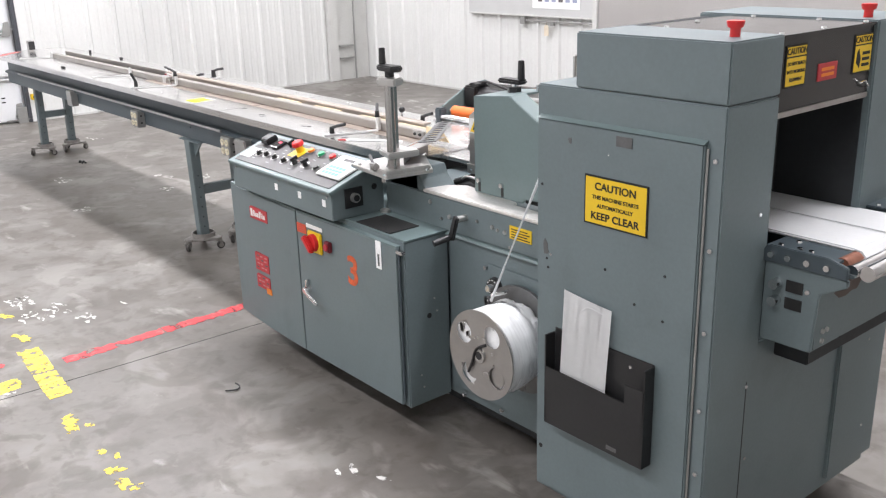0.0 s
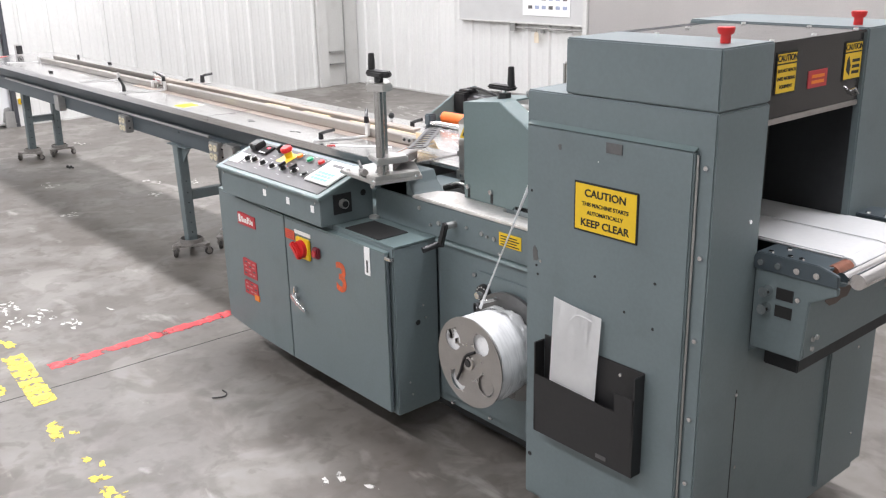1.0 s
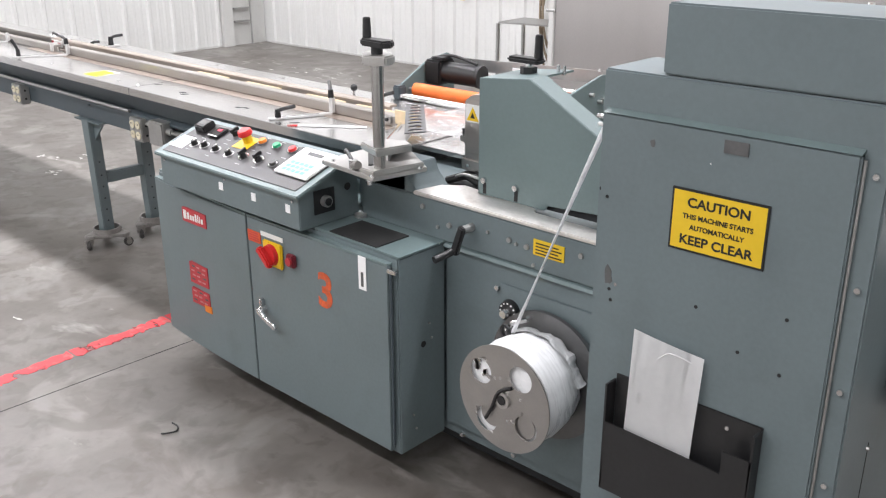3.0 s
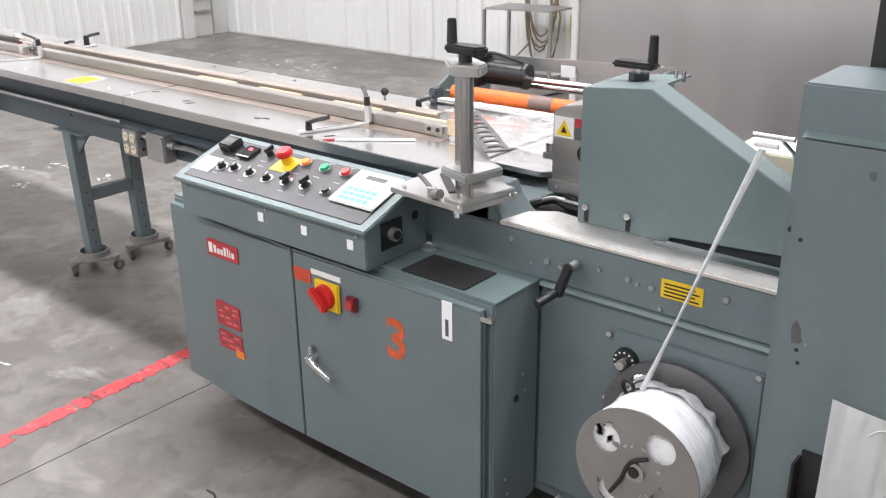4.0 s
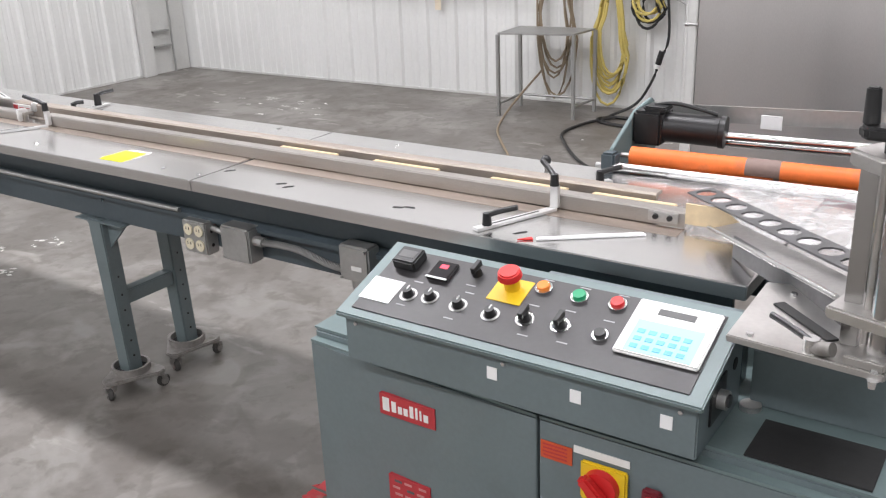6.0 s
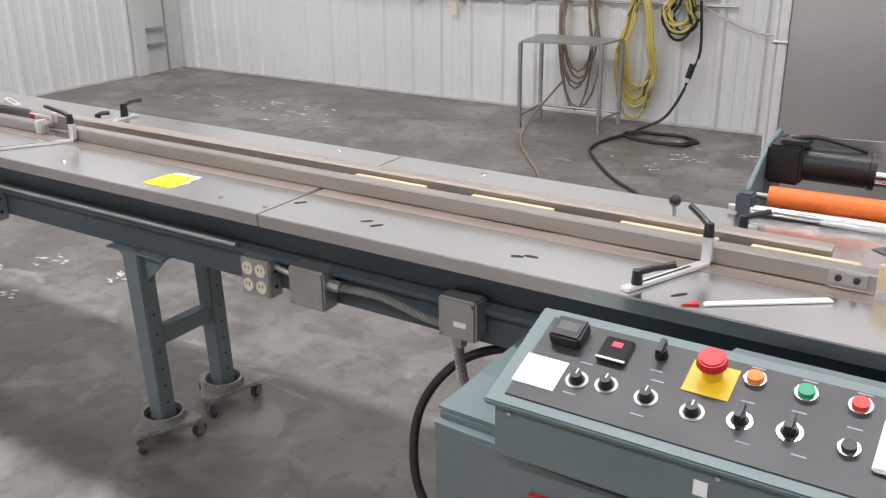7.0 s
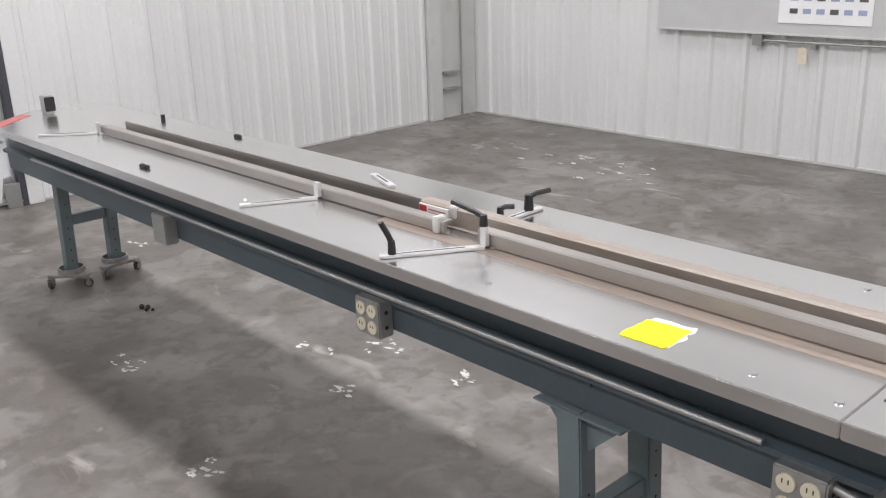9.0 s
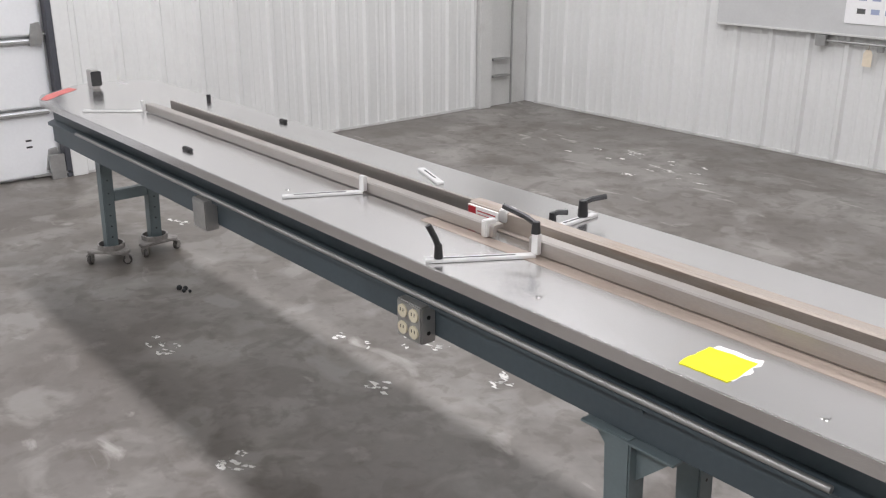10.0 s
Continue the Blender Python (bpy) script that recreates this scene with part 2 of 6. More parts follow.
# ---- mesh helpers ----
def obj(name, bm, material, parent=None, label="", smooth=False, m=None):
    me = bpy.data.meshes.new(name)
    if smooth:
        for fc in bm.faces:
            fc.smooth = True
    bm.normal_update()
    bm.to_mesh(me)
    bm.free()
    me.materials.append(material)
    if smooth:
        me.set_sharp_from_angle(angle=radians(38))
    ob = new(name, me)
    if parent is not None:
        ob.parent = parent
    if m is not None:
        ob.matrix_basis = m
    if label:
        ob["label"] = label
    return ob


def part(name, bm, material, parent, label="", smooth=False):
    return obj(name, bm, material, parent, label, smooth)


def thing(name, label, category, group="", at=(0, 0, 0)):
    ob = new(name)
    ob.empty_display_size = 0.05
    return tagged(ob, label, category, group)


def structure(name, bm, material, label="", smooth=False):
    return tagged(obj(name, bm, material, None, "", smooth), label or name.replace("_", " "), "", "", "structure")


def box(x0, x1, y0, y1, z0, z1, bev=0.003, bm=None):
    own = bm is None
    bm = bm or bmesh.new()
    r = bmesh.ops.create_cube(bm, size=1)
    for v in r["verts"]:
        v.co = Vector(((x0 + x1) / 2 + v.co.x * (x1 - x0), (y0 + y1) / 2 + v.co.y * (y1 - y0), (z0 + z1) / 2 + v.co.z * (z1 - z0)))
    if bev:
        ed = list({e for v in r["verts"] for e in v.link_edges})
        bmesh.ops.bevel(bm, geom=ed, offset=min(bev, 0.45 * min(abs(x1 - x0), abs(y1 - y0), abs(z1 - z0))), segments=2, affect="EDGES")
    return bm


def cyl(p0, p1, r, seg=20, r2=None, bm=None, bev=0.0):
    bm = bm or bmesh.new()
    p0, p1 = Vector(p0), Vector(p1)
    d = p1 - p0
    q = d.to_track_quat("Z", "Y").to_matrix().to_4x4()
    res = bmesh.ops.create_cone(bm, cap_ends=True, segments=seg, radius1=r, radius2=r if r2 is None else r2, depth=d.length, matrix=Matrix.Translation((p0 + p1) / 2) @ q)
    if bev:
        ed = [e for v in res["verts"] for e in v.link_edges if len(e.link_faces) == 2 and e.calc_face_angle(0) > 1.0]
        bmesh.ops.bevel(bm, geom=list(set(ed)), offset=bev, segments=2, affect="EDGES")
    return bm


def ball(c, r, bm=None, seg=14):
    bm = bm or bmesh.new()
    bmesh.ops.create_uvsphere(bm, u_segments=seg, v_segments=seg // 2 + 2, radius=r, matrix=Matrix.Translation(c))
    return bm


def prism(poly, axis, a, b, bev=0.0, bm=None):
    """Extrudes a polygon along an axis; poly in the two other axes, in order xyz."""
    bm = bm or bmesh.new()

    def co(p, v):
        return {"x": (v, p[0], p[1]), "y": (p[0], v, p[1]), "z": (p[0], p[1], v)}[axis]

    lo = [bm.verts.new(co(p, a)) for p in poly]
    hi = [bm.verts.new(co(p, b)) for p in poly]
    fs = [bm.faces.new(lo), bm.faces.new(hi[::-1])]
    n = len(poly)
    for i in range(n):
        fs.append(bm.faces.new((lo[i], hi[i], hi[(i + 1) % n], lo[(i + 1) % n])))
    bmesh.ops.recalc_face_normals(bm, faces=fs)
    if bev:
        bmesh.ops.bevel(bm, geom=list({e for fc in fs for e in fc.edges}), offset=bev, segments=2, affect="EDGES")
    return bm


def tube(pts, r, seg=8, bm=None, closed=False, smooth_steps=0):
    bm = bm or bmesh.new()
    pts = [Vector(p) for p in pts]
    if smooth_steps:
        out = []
        n = len(pts)
        for i in range(n - (0 if closed else 1)):
            p0, p1, p2, p3 = (pts[(i + k) % n] if closed else pts[min(max(i + k, 0), n - 1)] for k in (-1, 0, 1, 2))
            for s in range(smooth_steps):
                t = s / smooth_steps
                out.append(0.5 * ((2 * p1) + (p2 - p0) * t + (2 * p0 - 5 * p1 + 4 * p2 - p3) * t * t + (3 * p1 - p0 - 3 * p2 + p3) * t * t * t))
        if not closed:
            out.append(pts[-1])
        pts = out
    rings = []
    n = len(pts)
    up = Vector((0, 0, 1))
    for i, p in enumerate(pts):
        d = (pts[(i + 1) % n] - pts[i - 1]) if closed else (pts[min(i + 1, n - 1)] - pts[max(i - 1, 0)])
        d.normalize()
        u = d.cross(up if abs(d.dot(up)) < 0.95 else Vector((1, 0, 0))).normalized()
        w = d.cross(u)
        rings.append([bm.verts.new(p + r * (math.cos(k * 2 * math.pi / seg) * u + math.sin(k * 2 * math.pi / seg) * w)) for k in range(seg)])
    for i in range(n if closed else n - 1):
        a, b = rings[i], rings[(i + 1) % n]
        for k in range(seg):
            bm.faces.new((a[k], a[(k + 1) % seg], b[(k + 1) % seg], b[k]))
    if not closed:
        bm.faces.new(rings[0][::-1])
        bm.faces.new(rings[-1])
    return bm


def ring(c, axis, r_out, r_in, t, seg=32):
    """A flat ring with thickness t about an axis direction."""
    bm = bmesh.new()
    q = Vector(axis).to_track_quat("Z", "Y").to_matrix().to_4x4()
    m = Matrix.Translation(c) @ q
    rows = []
    for r, z in ((r_in, -t / 2), (r_out, -t / 2), (r_out, t / 2), (r_in, t / 2)):
        rows.append([bm.verts.new(m @ Vector((r * math.cos(k * 2 * math.pi / seg), r * math.sin(k * 2 * math.pi / seg), z))) for k in range(seg)])
    for i in range(4):
        a, b = rows[i], rows[(i + 1) % 4]
        for k in range(seg):
            bm.faces.new((a[k], a[(k + 1) % seg], b[(k + 1) % seg], b[k]))
    bmesh.ops.recalc_face_normals(bm, faces=bm.faces[:])
    return bm


def words(name, body, size, m, material, parent, align="CENTER", width=1.0, label="", bold=0.022):
    cu = bpy.data.curves.new(name, "FONT")
    cu.body, cu.size, cu.align_x, cu.align_y, cu.extrude = body, size, align, "CENTER", 0.0006
    cu.offset = size * bold
    tmp = bpy.data.objects.new("tmp", cu)
    scene.collection.objects.link(tmp)
    bpy.context.view_layer.update()
    me = bpy.data.meshes.new_from_object(tmp.evaluated_get(bpy.context.evaluated_depsgraph_get()))
    bpy.data.objects.remove(tmp)
    bpy.data.curves.remove(cu)
    me.transform(m @ Matrix.Diagonal((width, 1, 1, 1)))
    me.materials.clear()
    me.materials.append(material)
    ob = new(name, me)
    ob.parent = parent
    if label:
        ob["label"] = label
    return ob


def front_at(x, y, z):
    """Pose of writing on a face that looks to -y."""
    return pose(x, y, z, 90, 0, 0)


def side_at(x, y, z):
    """Pose of writing on a face that looks to +x."""
    return pose(x, y, z, 90, 0, 90)


def bolt_head(parent, p, axis, r=0.008, h=0.006, material=None, name="bolt"):
    p, a = Vector(p), Vector(axis).normalized()
    return part(name, cyl(p - a * 0.002, p + a * h, r, 8, r * 0.8), material or CHROME, parent)


def patch(pts, z=0.0012, h=0.0015):
    return prism(pts, "z", z - h, z)


def ragged(cx, cy, w, l, turn, rnd, n=18, rough=0.25):
    """An uneven worn outline round a w x l rectangle."""
    out = []
    for k in range(n):
        a = 2 * math.pi * k / n
        ca, sa = math.cos(a), math.sin(a)
        s = 1 / max(abs(ca), abs(sa))
        px, py = ca * s * w / 2 * (1 + rnd.uniform(-rough, rough * 0.3)), sa * s * l / 2 * (1 + rnd.uniform(-rough, rough * 0.3))
        out.append((cx + px * math.cos(turn) - py * math.sin(turn), cy + px * math.sin(turn) + py * math.cos(turn)))
    return out


# ---- the setting ----
XL, YB, XR, YF = -8.1, 5.6, 5.0, -5.5
floor = structure("floor", box(XL - 0.3, XR + 0.3, YF - 0.3, YB + 0.3, -0.2, 0, 0), CONC, "worn grey sealed concrete floor with stains and scuffs")
structure("ceiling", box(XL - 0.3, XR + 0.3, YF - 0.3, YB + 0.3, CEIL, CEIL + 0.1, 0), CEILM, "white sheet ceiling")
for lx, ly in LAMPS:
    lamp = thing("ceiling_lamp", "white long tube ceiling lamp, switched on", "lamp", "ceiling lamps")
    part("housing", box(lx - 1.2, lx + 1.2, ly - 0.2, ly + 0.2, CEIL - 0.14, CEIL - 0.02, 0.01), WHITE, lamp)
wall_n = structure("wall_north", box(XL - 0.2, XR + 0.2, YB + 0.02, YB + 0.2, 0, CEIL, 0), WALLM, "white ribbed metal wall")
wall_w = structure("wall_west", box(XL - 0.2, XL - 0.02, 1.1, YB + 0.02, 0, CEIL, 0), WALLM, "white ribbed metal wall")
structure("wall_west_over_door", box(XL - 0.2, XL - 0.02, YF, 1.1, 3.4, CEIL, 0), WALLM, "white ribbed metal wall over the overhead door")
structure("wall_west_end", box(XL - 0.2, XL - 0.02, YF, -2.6, 0, 3.4, 0), WALLM, "white metal wall beside the overhead door")
structure("wall_east", box(XR, XR + 0.2, YF, YB, 0, CEIL, 0), WALLM, "white metal wall")
structure("wall_south", box(XL, XR, YF - 0.2, YF, 0, CEIL, 0), WALLM, "white metal wall")


def rib_profile(length, pitch=0.305):
    """Depth profile of one ribbed metal sheet: a tall rib at each pitch and low swells between."""
    pts = []
    u = 0.0
    while u < length - 1e-6:
        for du, h in ((0.0, 0.0), (0.018, 0.024), (0.05, 0.024), (0.068, 0.0), (0.135, 0.0), (0.143, 0.004), (0.163, 0.004), (0.171, 0.0), (0.22, 0.0), (0.228, 0.004), (0.248, 0.004), (0.256, 0.0)):
            pts.append((u + du, h))
        u += pitch
    pts.append((length, 0.0))
    return pts


def ribbed_sheet(parent, origin, along, out, length, z0, z1):
    bm = bmesh.new()
    prev = None
    for u, h in rib_profile(length):
        p = Vector(origin) + Vector(along) * u + Vector(out) * (h + 0.006)
        a, b = bm.verts.new((p.x, p.y, z0)), bm.verts.new((p.x, p.y, z1))
        if prev:
            bm.faces.new((prev[0], a, b, prev[1]))
        prev = (a, b)
    bmesh.ops.recalc_face_normals(bm, faces=bm.faces[:])
    r = bmesh.ops.solidify(bm, geom=bm.faces[:], thickness=0.002)
    return part("wall_panel", bm, WALLM, parent)


u = 0.0
while u < 6.86:
    ribbed_sheet(wall_n, (XL + 0.16 + u, YB + 0.012, 0), (1, 0, 0), (0, -1, 0), min(0.915, 6.86 - u), 0.02, CEIL - 0.02)
    u += 0.915
u = 0.0
while u < 4.0:
    ribbed_sheet(wall_w, (XL - 0.012, 1.22 + u, 0), (0, 1, 0), (1, 0, 0), min(0.915, 3.73 - u), 0.02, CEIL - 0.02)
    u += 0.915
structure("trim_corner_column", box(XL - 0.02, XL + 0.06, 4.95, 5.10, 0, CEIL, 0.006), TRIMM, "pale grey steel corner column")
structure("trim_corner_post", box(XL - 0.02, XL + 0.0, 5.10, 5.6, 0, CEIL, 0.002), TRIMM, "pale grey corner flashing")
structure("baseboard_north", box(XL + 0.14, -1.24, 5.592, 5.61, 0, 0.022, 0.002), TRIMM, "pale base flashing along the wall")
structure("baseboard_west", box(XL - 0.01, XL + 0.008, 1.2, 4.95, 0, 0.022, 0.002), TRIMM, "pale base flashing along the wall")
clampb = thing("conduit_bracket", "grey steel conduit brackets on the corner column", "bracket")
for z in (0.28, 0.44):
    part("bracket_arm", box(XL + 0.0, XL + 0.06, 5.12, 5.34, z, z + 0.018, 0.002), GALV, clampb)
part("conduit", tube([(XL + 0.05, 5.36, 0.0), (XL + 0.05, 5.36, 0.5), (XL + 0.04, 5.37, 2.6)], 0.011), GALV, clampb, smooth=True)

# stainless-clad room standing forward of the white wall, with its corner trim and pipe
SX, SY = -1.24, 2.42
sheet = structure("wall_sheet", box(SX, XR, SY + 0.012, SY + 0.10, 0.10, CEIL, 0.004), SHEET, "brushed stainless clad wall, dull and smudged")
for k in range(3):
    x0 = SX + 2.44 * k
    if x0 < XR - 0.1:
        part("steel_sheet", box(x0 + 0.003, min(x0 + 2.437, XR), SY, SY + 0.012, 0.11, 3.4, 0.002), SHEET, sheet)
structure("wall_sheet_side", box(SX, SX + 0.09, SY + 0.10, YB, 0, CEIL, 0.004), SHEET, "stainless side of the clad room")
structure("trim_sheet_foot", box(SX, XR, SY - 0.012, SY + 0.10, 0, 0.10, 0.004), TRIMM, "pale kick plate under the stainless wall")
structure("trim_sheet_jamb", box(SX - 0.035, SX, SY - 0.012, SY + 0.10, 0, CEIL, 0.004), TRIMM, "grey corner trim at the edge of the stainless wall")
pipe = thing("wall_pipe", "thin pale pipe running up the corner trim", "pipe")
part("pipe", cyl((SX - 0.05, SY + 0.03, 0.0), (SX - 0.05, SY + 0.03, 4.0), 0.009), TRIMM, pipe, smooth=True)
part("pipe_valve", cyl((SX - 0.05, SY - 0.005, 1.14), (SX + 0.005, SY - 0.005, 1.14), 0.009), GALV, pipe, smooth=True)
for bx, bz in ((-0.35, 1.28), (0.2, 1.22), (0.62, 1.05)):
    part("rivet", cyl((bx, SY + 0.002, bz), (bx, SY - 0.006, bz), 0.008, 10), CHROME, sheet)

# overhead door in the west wall
door = structure("door_1", box(XL - 0.15, XL - 0.10, -2.6, 1.1, 0, 3.4, 0), DOORM, "white sectional overhead door, closed")
for k in range(7):
    z0 = 0.02 + 0.475 * k
    part("door_panel", box(XL - 0.10, XL - 0.045, -2.58, 1.06, z0, z0 + 0.455, 0.012), DOORM, door)
    part("door_rail", box(XL - 0.045, XL - 0.022, -2.58, 1.04, z0 + 0.425, z0 + 0.445, 0.005), GALV, door, "grey weather strip")
structure("door_1_frame", box(XL - 0.06, XL + 0.03, 1.085, 1.125, 0, 3.4, 0.004), mat("dark_track_steel", (0.10, 0.105, 0.12), 0.5, 0.5), "dark steel door track")
structure("trim_door_jamb", box(XL - 0.02, XL + 0.035, 1.125, 1.23, 0, 3.5, 0.004), WALLM, "white jamb beside the overhead door")
structure("trim_door_head", box(XL - 0.02, XL + 0.035, -2.7, 1.23, 3.4, 3.5, 0.004), WALLM, "white head trim over the overhead door")
for z in (0.13, 0.98, 1.9):
    part("roller_hinge", prism([(0.97, z - 0.07), (1.05, z - 0.07), (1.07, z), (1.05, z + 0.08), (1.0, z + 0.07)], "x", XL - 0.045, XL - 0.02), GALV, door, "grey steel roller hinge")
    part("hinge_axle", cyl((XL - 0.03, 1.02, z), (XL - 0.03, 1.1, z), 0.009), GALV, door)
part("door_label", box(XL - 0.045, XL - 0.043, 0.83, 0.93, 1.28, 1.34, 0), REDSIGN, door)
for z in (0.27, 0.225):
    part("door_slot", box(XL - 0.045, XL - 0.0435, 0.86, 0.90, z, z + 0.012, 0), INK, door)
sensor = thing("door_sensor", "small yellow door sensor on a bracket", "sensor")
part("housing", box(XL + 0.035, XL + 0.085, 1.13, 1.20, 0.24, 0.30, 0.006), YELLOW, sensor)
part("lens", cyl((XL + 0.085, 1.165, 0.27), (XL + 0.092, 1.165, 0.27), 0.018), BLACK, sensor)
latch = thing("door_foot_bracket", "grey steel foot bracket of the door track", "bracket")
part("plate", box(XL + 0.0, XL + 0.035, 0.98, 1.08, 0.0, 0.17, 0.003), GALV, latch)
part("bar", box(XL + 0.01, XL + 0.03, 0.86, 1.2, 0.03, 0.045, 0.003), GALV, latch)

# floor paint, joints and scuffs
rnd = random.Random(4)


def stripe(name, label, quads, material):
    th = thing(name, label, "floor marking")
    for k, q in enumerate(quads):
        part("paint_patch", patch(q, 0.0012 + 0.0002 * (k % 5)), material, th)
    return tagged(th, kind="structure")


red_bits = []
y = -0.72
while y < 4.9:
    l = rnd.uniform(0.14, 0.3)
    n = 14
    ys = [y + l * k / n for k in range(n + 1)]
    red_bits.append([(-1.632 - 0.033 * v + rnd.uniform(-0.006, 0.014), v) for v in ys] + [(-1.558 - 0.033 * v + rnd.uniform(-0.014, 0.006), v) for v in ys[::-1]])
    y += l + rnd.uniform(0.0005, 0.014)
stripe("red_floor_line", "worn red painted line across the concrete", red_bits, REDTAPE)
stripe("red_floor_mark", "red paint strip beside the machine base", [ragged(1.33, 0.34, 0.05, 0.6, 0.0, rnd, 14, 0.08)], REDTAPE)
yel = [ragged(-1.67, -0.815, 0.098, 0.30, math.pi / 2 - 0.07, rnd, 40, 0.09), ragged(-1.365, -0.838, 0.098, 0.29, math.pi / 2 - 0.07, rnd, 40, 0.11)]
for cx, cy, w, l in ((-0.955, -0.905, 0.13, 0.045), (-0.985, -0.885, 0.06, 0.05), (-0.92, -0.90, 0.05, 0.03), (-0.903, -0.85, 0.045, 0.03), (-1.03, -0.89, 0.03, 0.05), (-0.673, -0.884, 0.045, 0.03), (-0.607, -0.854, 0.05, 0.022), (-0.52, -0.905, 0.045, 0.05), (-0.505, -0.875, 0.03, 0.03), (-0.414, -0.908, 0.085, 0.05), (-0.36, -0.88, 0.03, 0.05), (-1.96, -0.776, 0.11, 0.05), (-2.02, -0.80, 0.05, 0.03), (-2.32, -0.759, 0.10, 0.05)):
    yel.append(ragged(cx, cy, w, l, rnd.uniform(-0.5, 0.5), rnd, 22, 0.55))
stripe("yellow_floor_line", "worn broken yellow painted line on the concrete", yel, YELPAINT)
stripe("yellow_floor_patch", "worn yellow paint block on the concrete", [ragged(-1.47, -1.06, 0.115, 0.27, 0.12, rnd, 34, 0.10)], YELPAINT)
stripe("red_floor_patch", "small worn red paint patch", [ragged(-1.717, -0.965, 0.06, 0.06, 0.1, rnd, 18, 0.35)], REDTAPE)
sc = thing("white_floor_scuffs", "pale paint scuffs scattered over the concrete", "floor marking")
tagged(sc, kind="stuff")
bm = bmesh.new()
for cx, cy, s, cnt in ((-2.48, -0.64, 0.10, 14), (-2.21, -0.68, 0.07, 8), (-2.24, -0.54, 0.09, 11), (-2.015, -0.462, 0.06, 9), (-2.08, -0.26, 0.02, 2), (0.05, -0.30, 0.12, 3), (-1.44, -1.0, 0.04, 3), (-5.9, 4.45, 0.5, 12), (-5.5, 4.5, 0.4, 8), (-5.09, 0.43, 0.09, 8), (-4.37, 1.29, 0.13, 8), (-3.92, 1.32, 0.08, 6), (-4.17, 0.94, 0.06, 6), (-6.64, 1.28, 0.09, 7), (-4.08, 0.24, 0.07, 7), (-4.6, 1.1, 0.1, 5), (-2.4, 5.1, 0.25, 7), (-2.6, 4.4, 0.2, 4), (-3.3, 1.7, 0.2, 5), (-1.95, 4.95, 0.10, 26), (-2.3, 4.75, 0.15, 8)):
    for _ in range(cnt):
        px, py = cx + rnd.uniform(-s, s), cy + rnd.uniform(-s, s) * 0.7
        prism(ragged(px, py, rnd.uniform(0.010, 0.030) * (1 + s), rnd.uniform(0.025, 0.075) * (1 + 1.5 * s), rnd.uniform(-1.9, -0.9), rnd, 9, 0.5), "z", -0.0004, 0.0008, bm=bm)
part("scuff", bm, WHITEPAINT, sc)["kind"] = "stuff"
joint = thing("floor_joint", "thin dark saw-cut joint in the concrete", "floor joint")
tagged(joint, kind="structure")
pts = [(-1.33 - 0.012 * math.sin(9 * t), 0.75 - 3.0 * t) for t in [i / 30 for i in range(31)]]
part("crack", tube([(x - 0.04 * (0.14 - yy), yy, -0.0006) for x, yy in pts], 0.0022, 5), INK, joint)

# ---- infeed conveyor table ----
TY0, TY1, TZ = 0.37, 1.02, 0.92
TX0, TX1, TXJ = -6.05, -0.395, -2.03
conv = thing("infeed_conveyor", "long steel-topped infeed conveyor table with grey-blue rails on casters", "conveyor")


def table_top(x0, x1, nose):
    """A steel top with a rolled front rim; the far end narrows to a nose."""
    poly = [(x1, TY0), (x1, TY1), (x0, TY1), (x0, TY0)]
    if nose:
        poly = [(x1, TY0), (x1, TY1), (x0 - 0.15, TY1), (x0 - 0.27, TY1 - 0.06), (x0 - 0.30, 0.66), (x0 - 0.1, TY0 + 0.04), (x0, TY0)]
    return prism(poly, "z", TZ - 0.034, TZ, 0.0025)


part("tabletop", table_top(TXJ + 0.0006, TX1, False), STEEL_TOP, conv, "worn steel table top, near section")
part("tabletop", table_top(TX0, TXJ - 0.0006, True), STEEL_TOP, conv, "worn steel table top, far section")
part("wear_band", prism([(TXJ + 0.01, 0.575), (-0.62, 0.575), (-0.62, 0.628), (TXJ + 0.01, 0.628)], "z", TZ, TZ + 0.0012), RUST, conv, "brown worn band along the fence")
part("wear_band", prism([(-3.5, 0.585), (TXJ - 0.01, 0.575), (TXJ - 0.01, 0.628), (-3.5, 0.628)], "z", TZ, TZ + 0.0012), RUST, conv, "brown worn band along the fence")
for y0, s in ((0.475, 1), (0.935, -1)):
    part("side_rail", prism([(y0 + 0.02 * s, 0.665), (y0, 0.672), (y0, 0.752), (y0 - 0.02 * s, 0.756), (y0 - 0.02 * s, 0.77), (y0 + 0.012 * s, 0.78), (y0 + 0.012 * s, 0.888), (y0 + 0.03 * s, 0.888), (y0 + 0.03 * s, 0.665)], "x", TX0 - 0.20, TX1 - 0.06), PAINT_D, conv, "grey-blue painted steel side rail")
part("rail_conduit", cyl((TX0 + 0.2, 0.452, 0.778), (-2.2, 0.452, 0.778), 0.008, 10), GALV, conv, "thin conduit along the rail", smooth=True)
part("end_bracket", prism([(TX0 - 0.20, 0.70), (TX0 - 0.20, 0.885), (TX0 - 0.28, 0.885)], "y", 0.62, 0.9), PAINT_D, conv)
part("slot_floor", box(-3.395, -0.62, 0.680, 0.696, TZ + 0.001, TZ + 0.004, 0), FENCE_B, conv, "rust-brown floor of the slot")
part("chain_channel", box(-5.6, -3.4, 0.668, 0.696, TZ + 0.001, TZ + 0.004, 0), DARK, conv, "dark conveyor chain slot")
bm = bmesh.new()
x = -5.5
while x < -3.4:
    box(x, x + 0.09, 0.672, 0.692, TZ + 0.004, TZ + 0.012, 0.002, bm)
    x += 0.115
part("chain", bm, ALU, conv, "bright steel chain links in the slot")

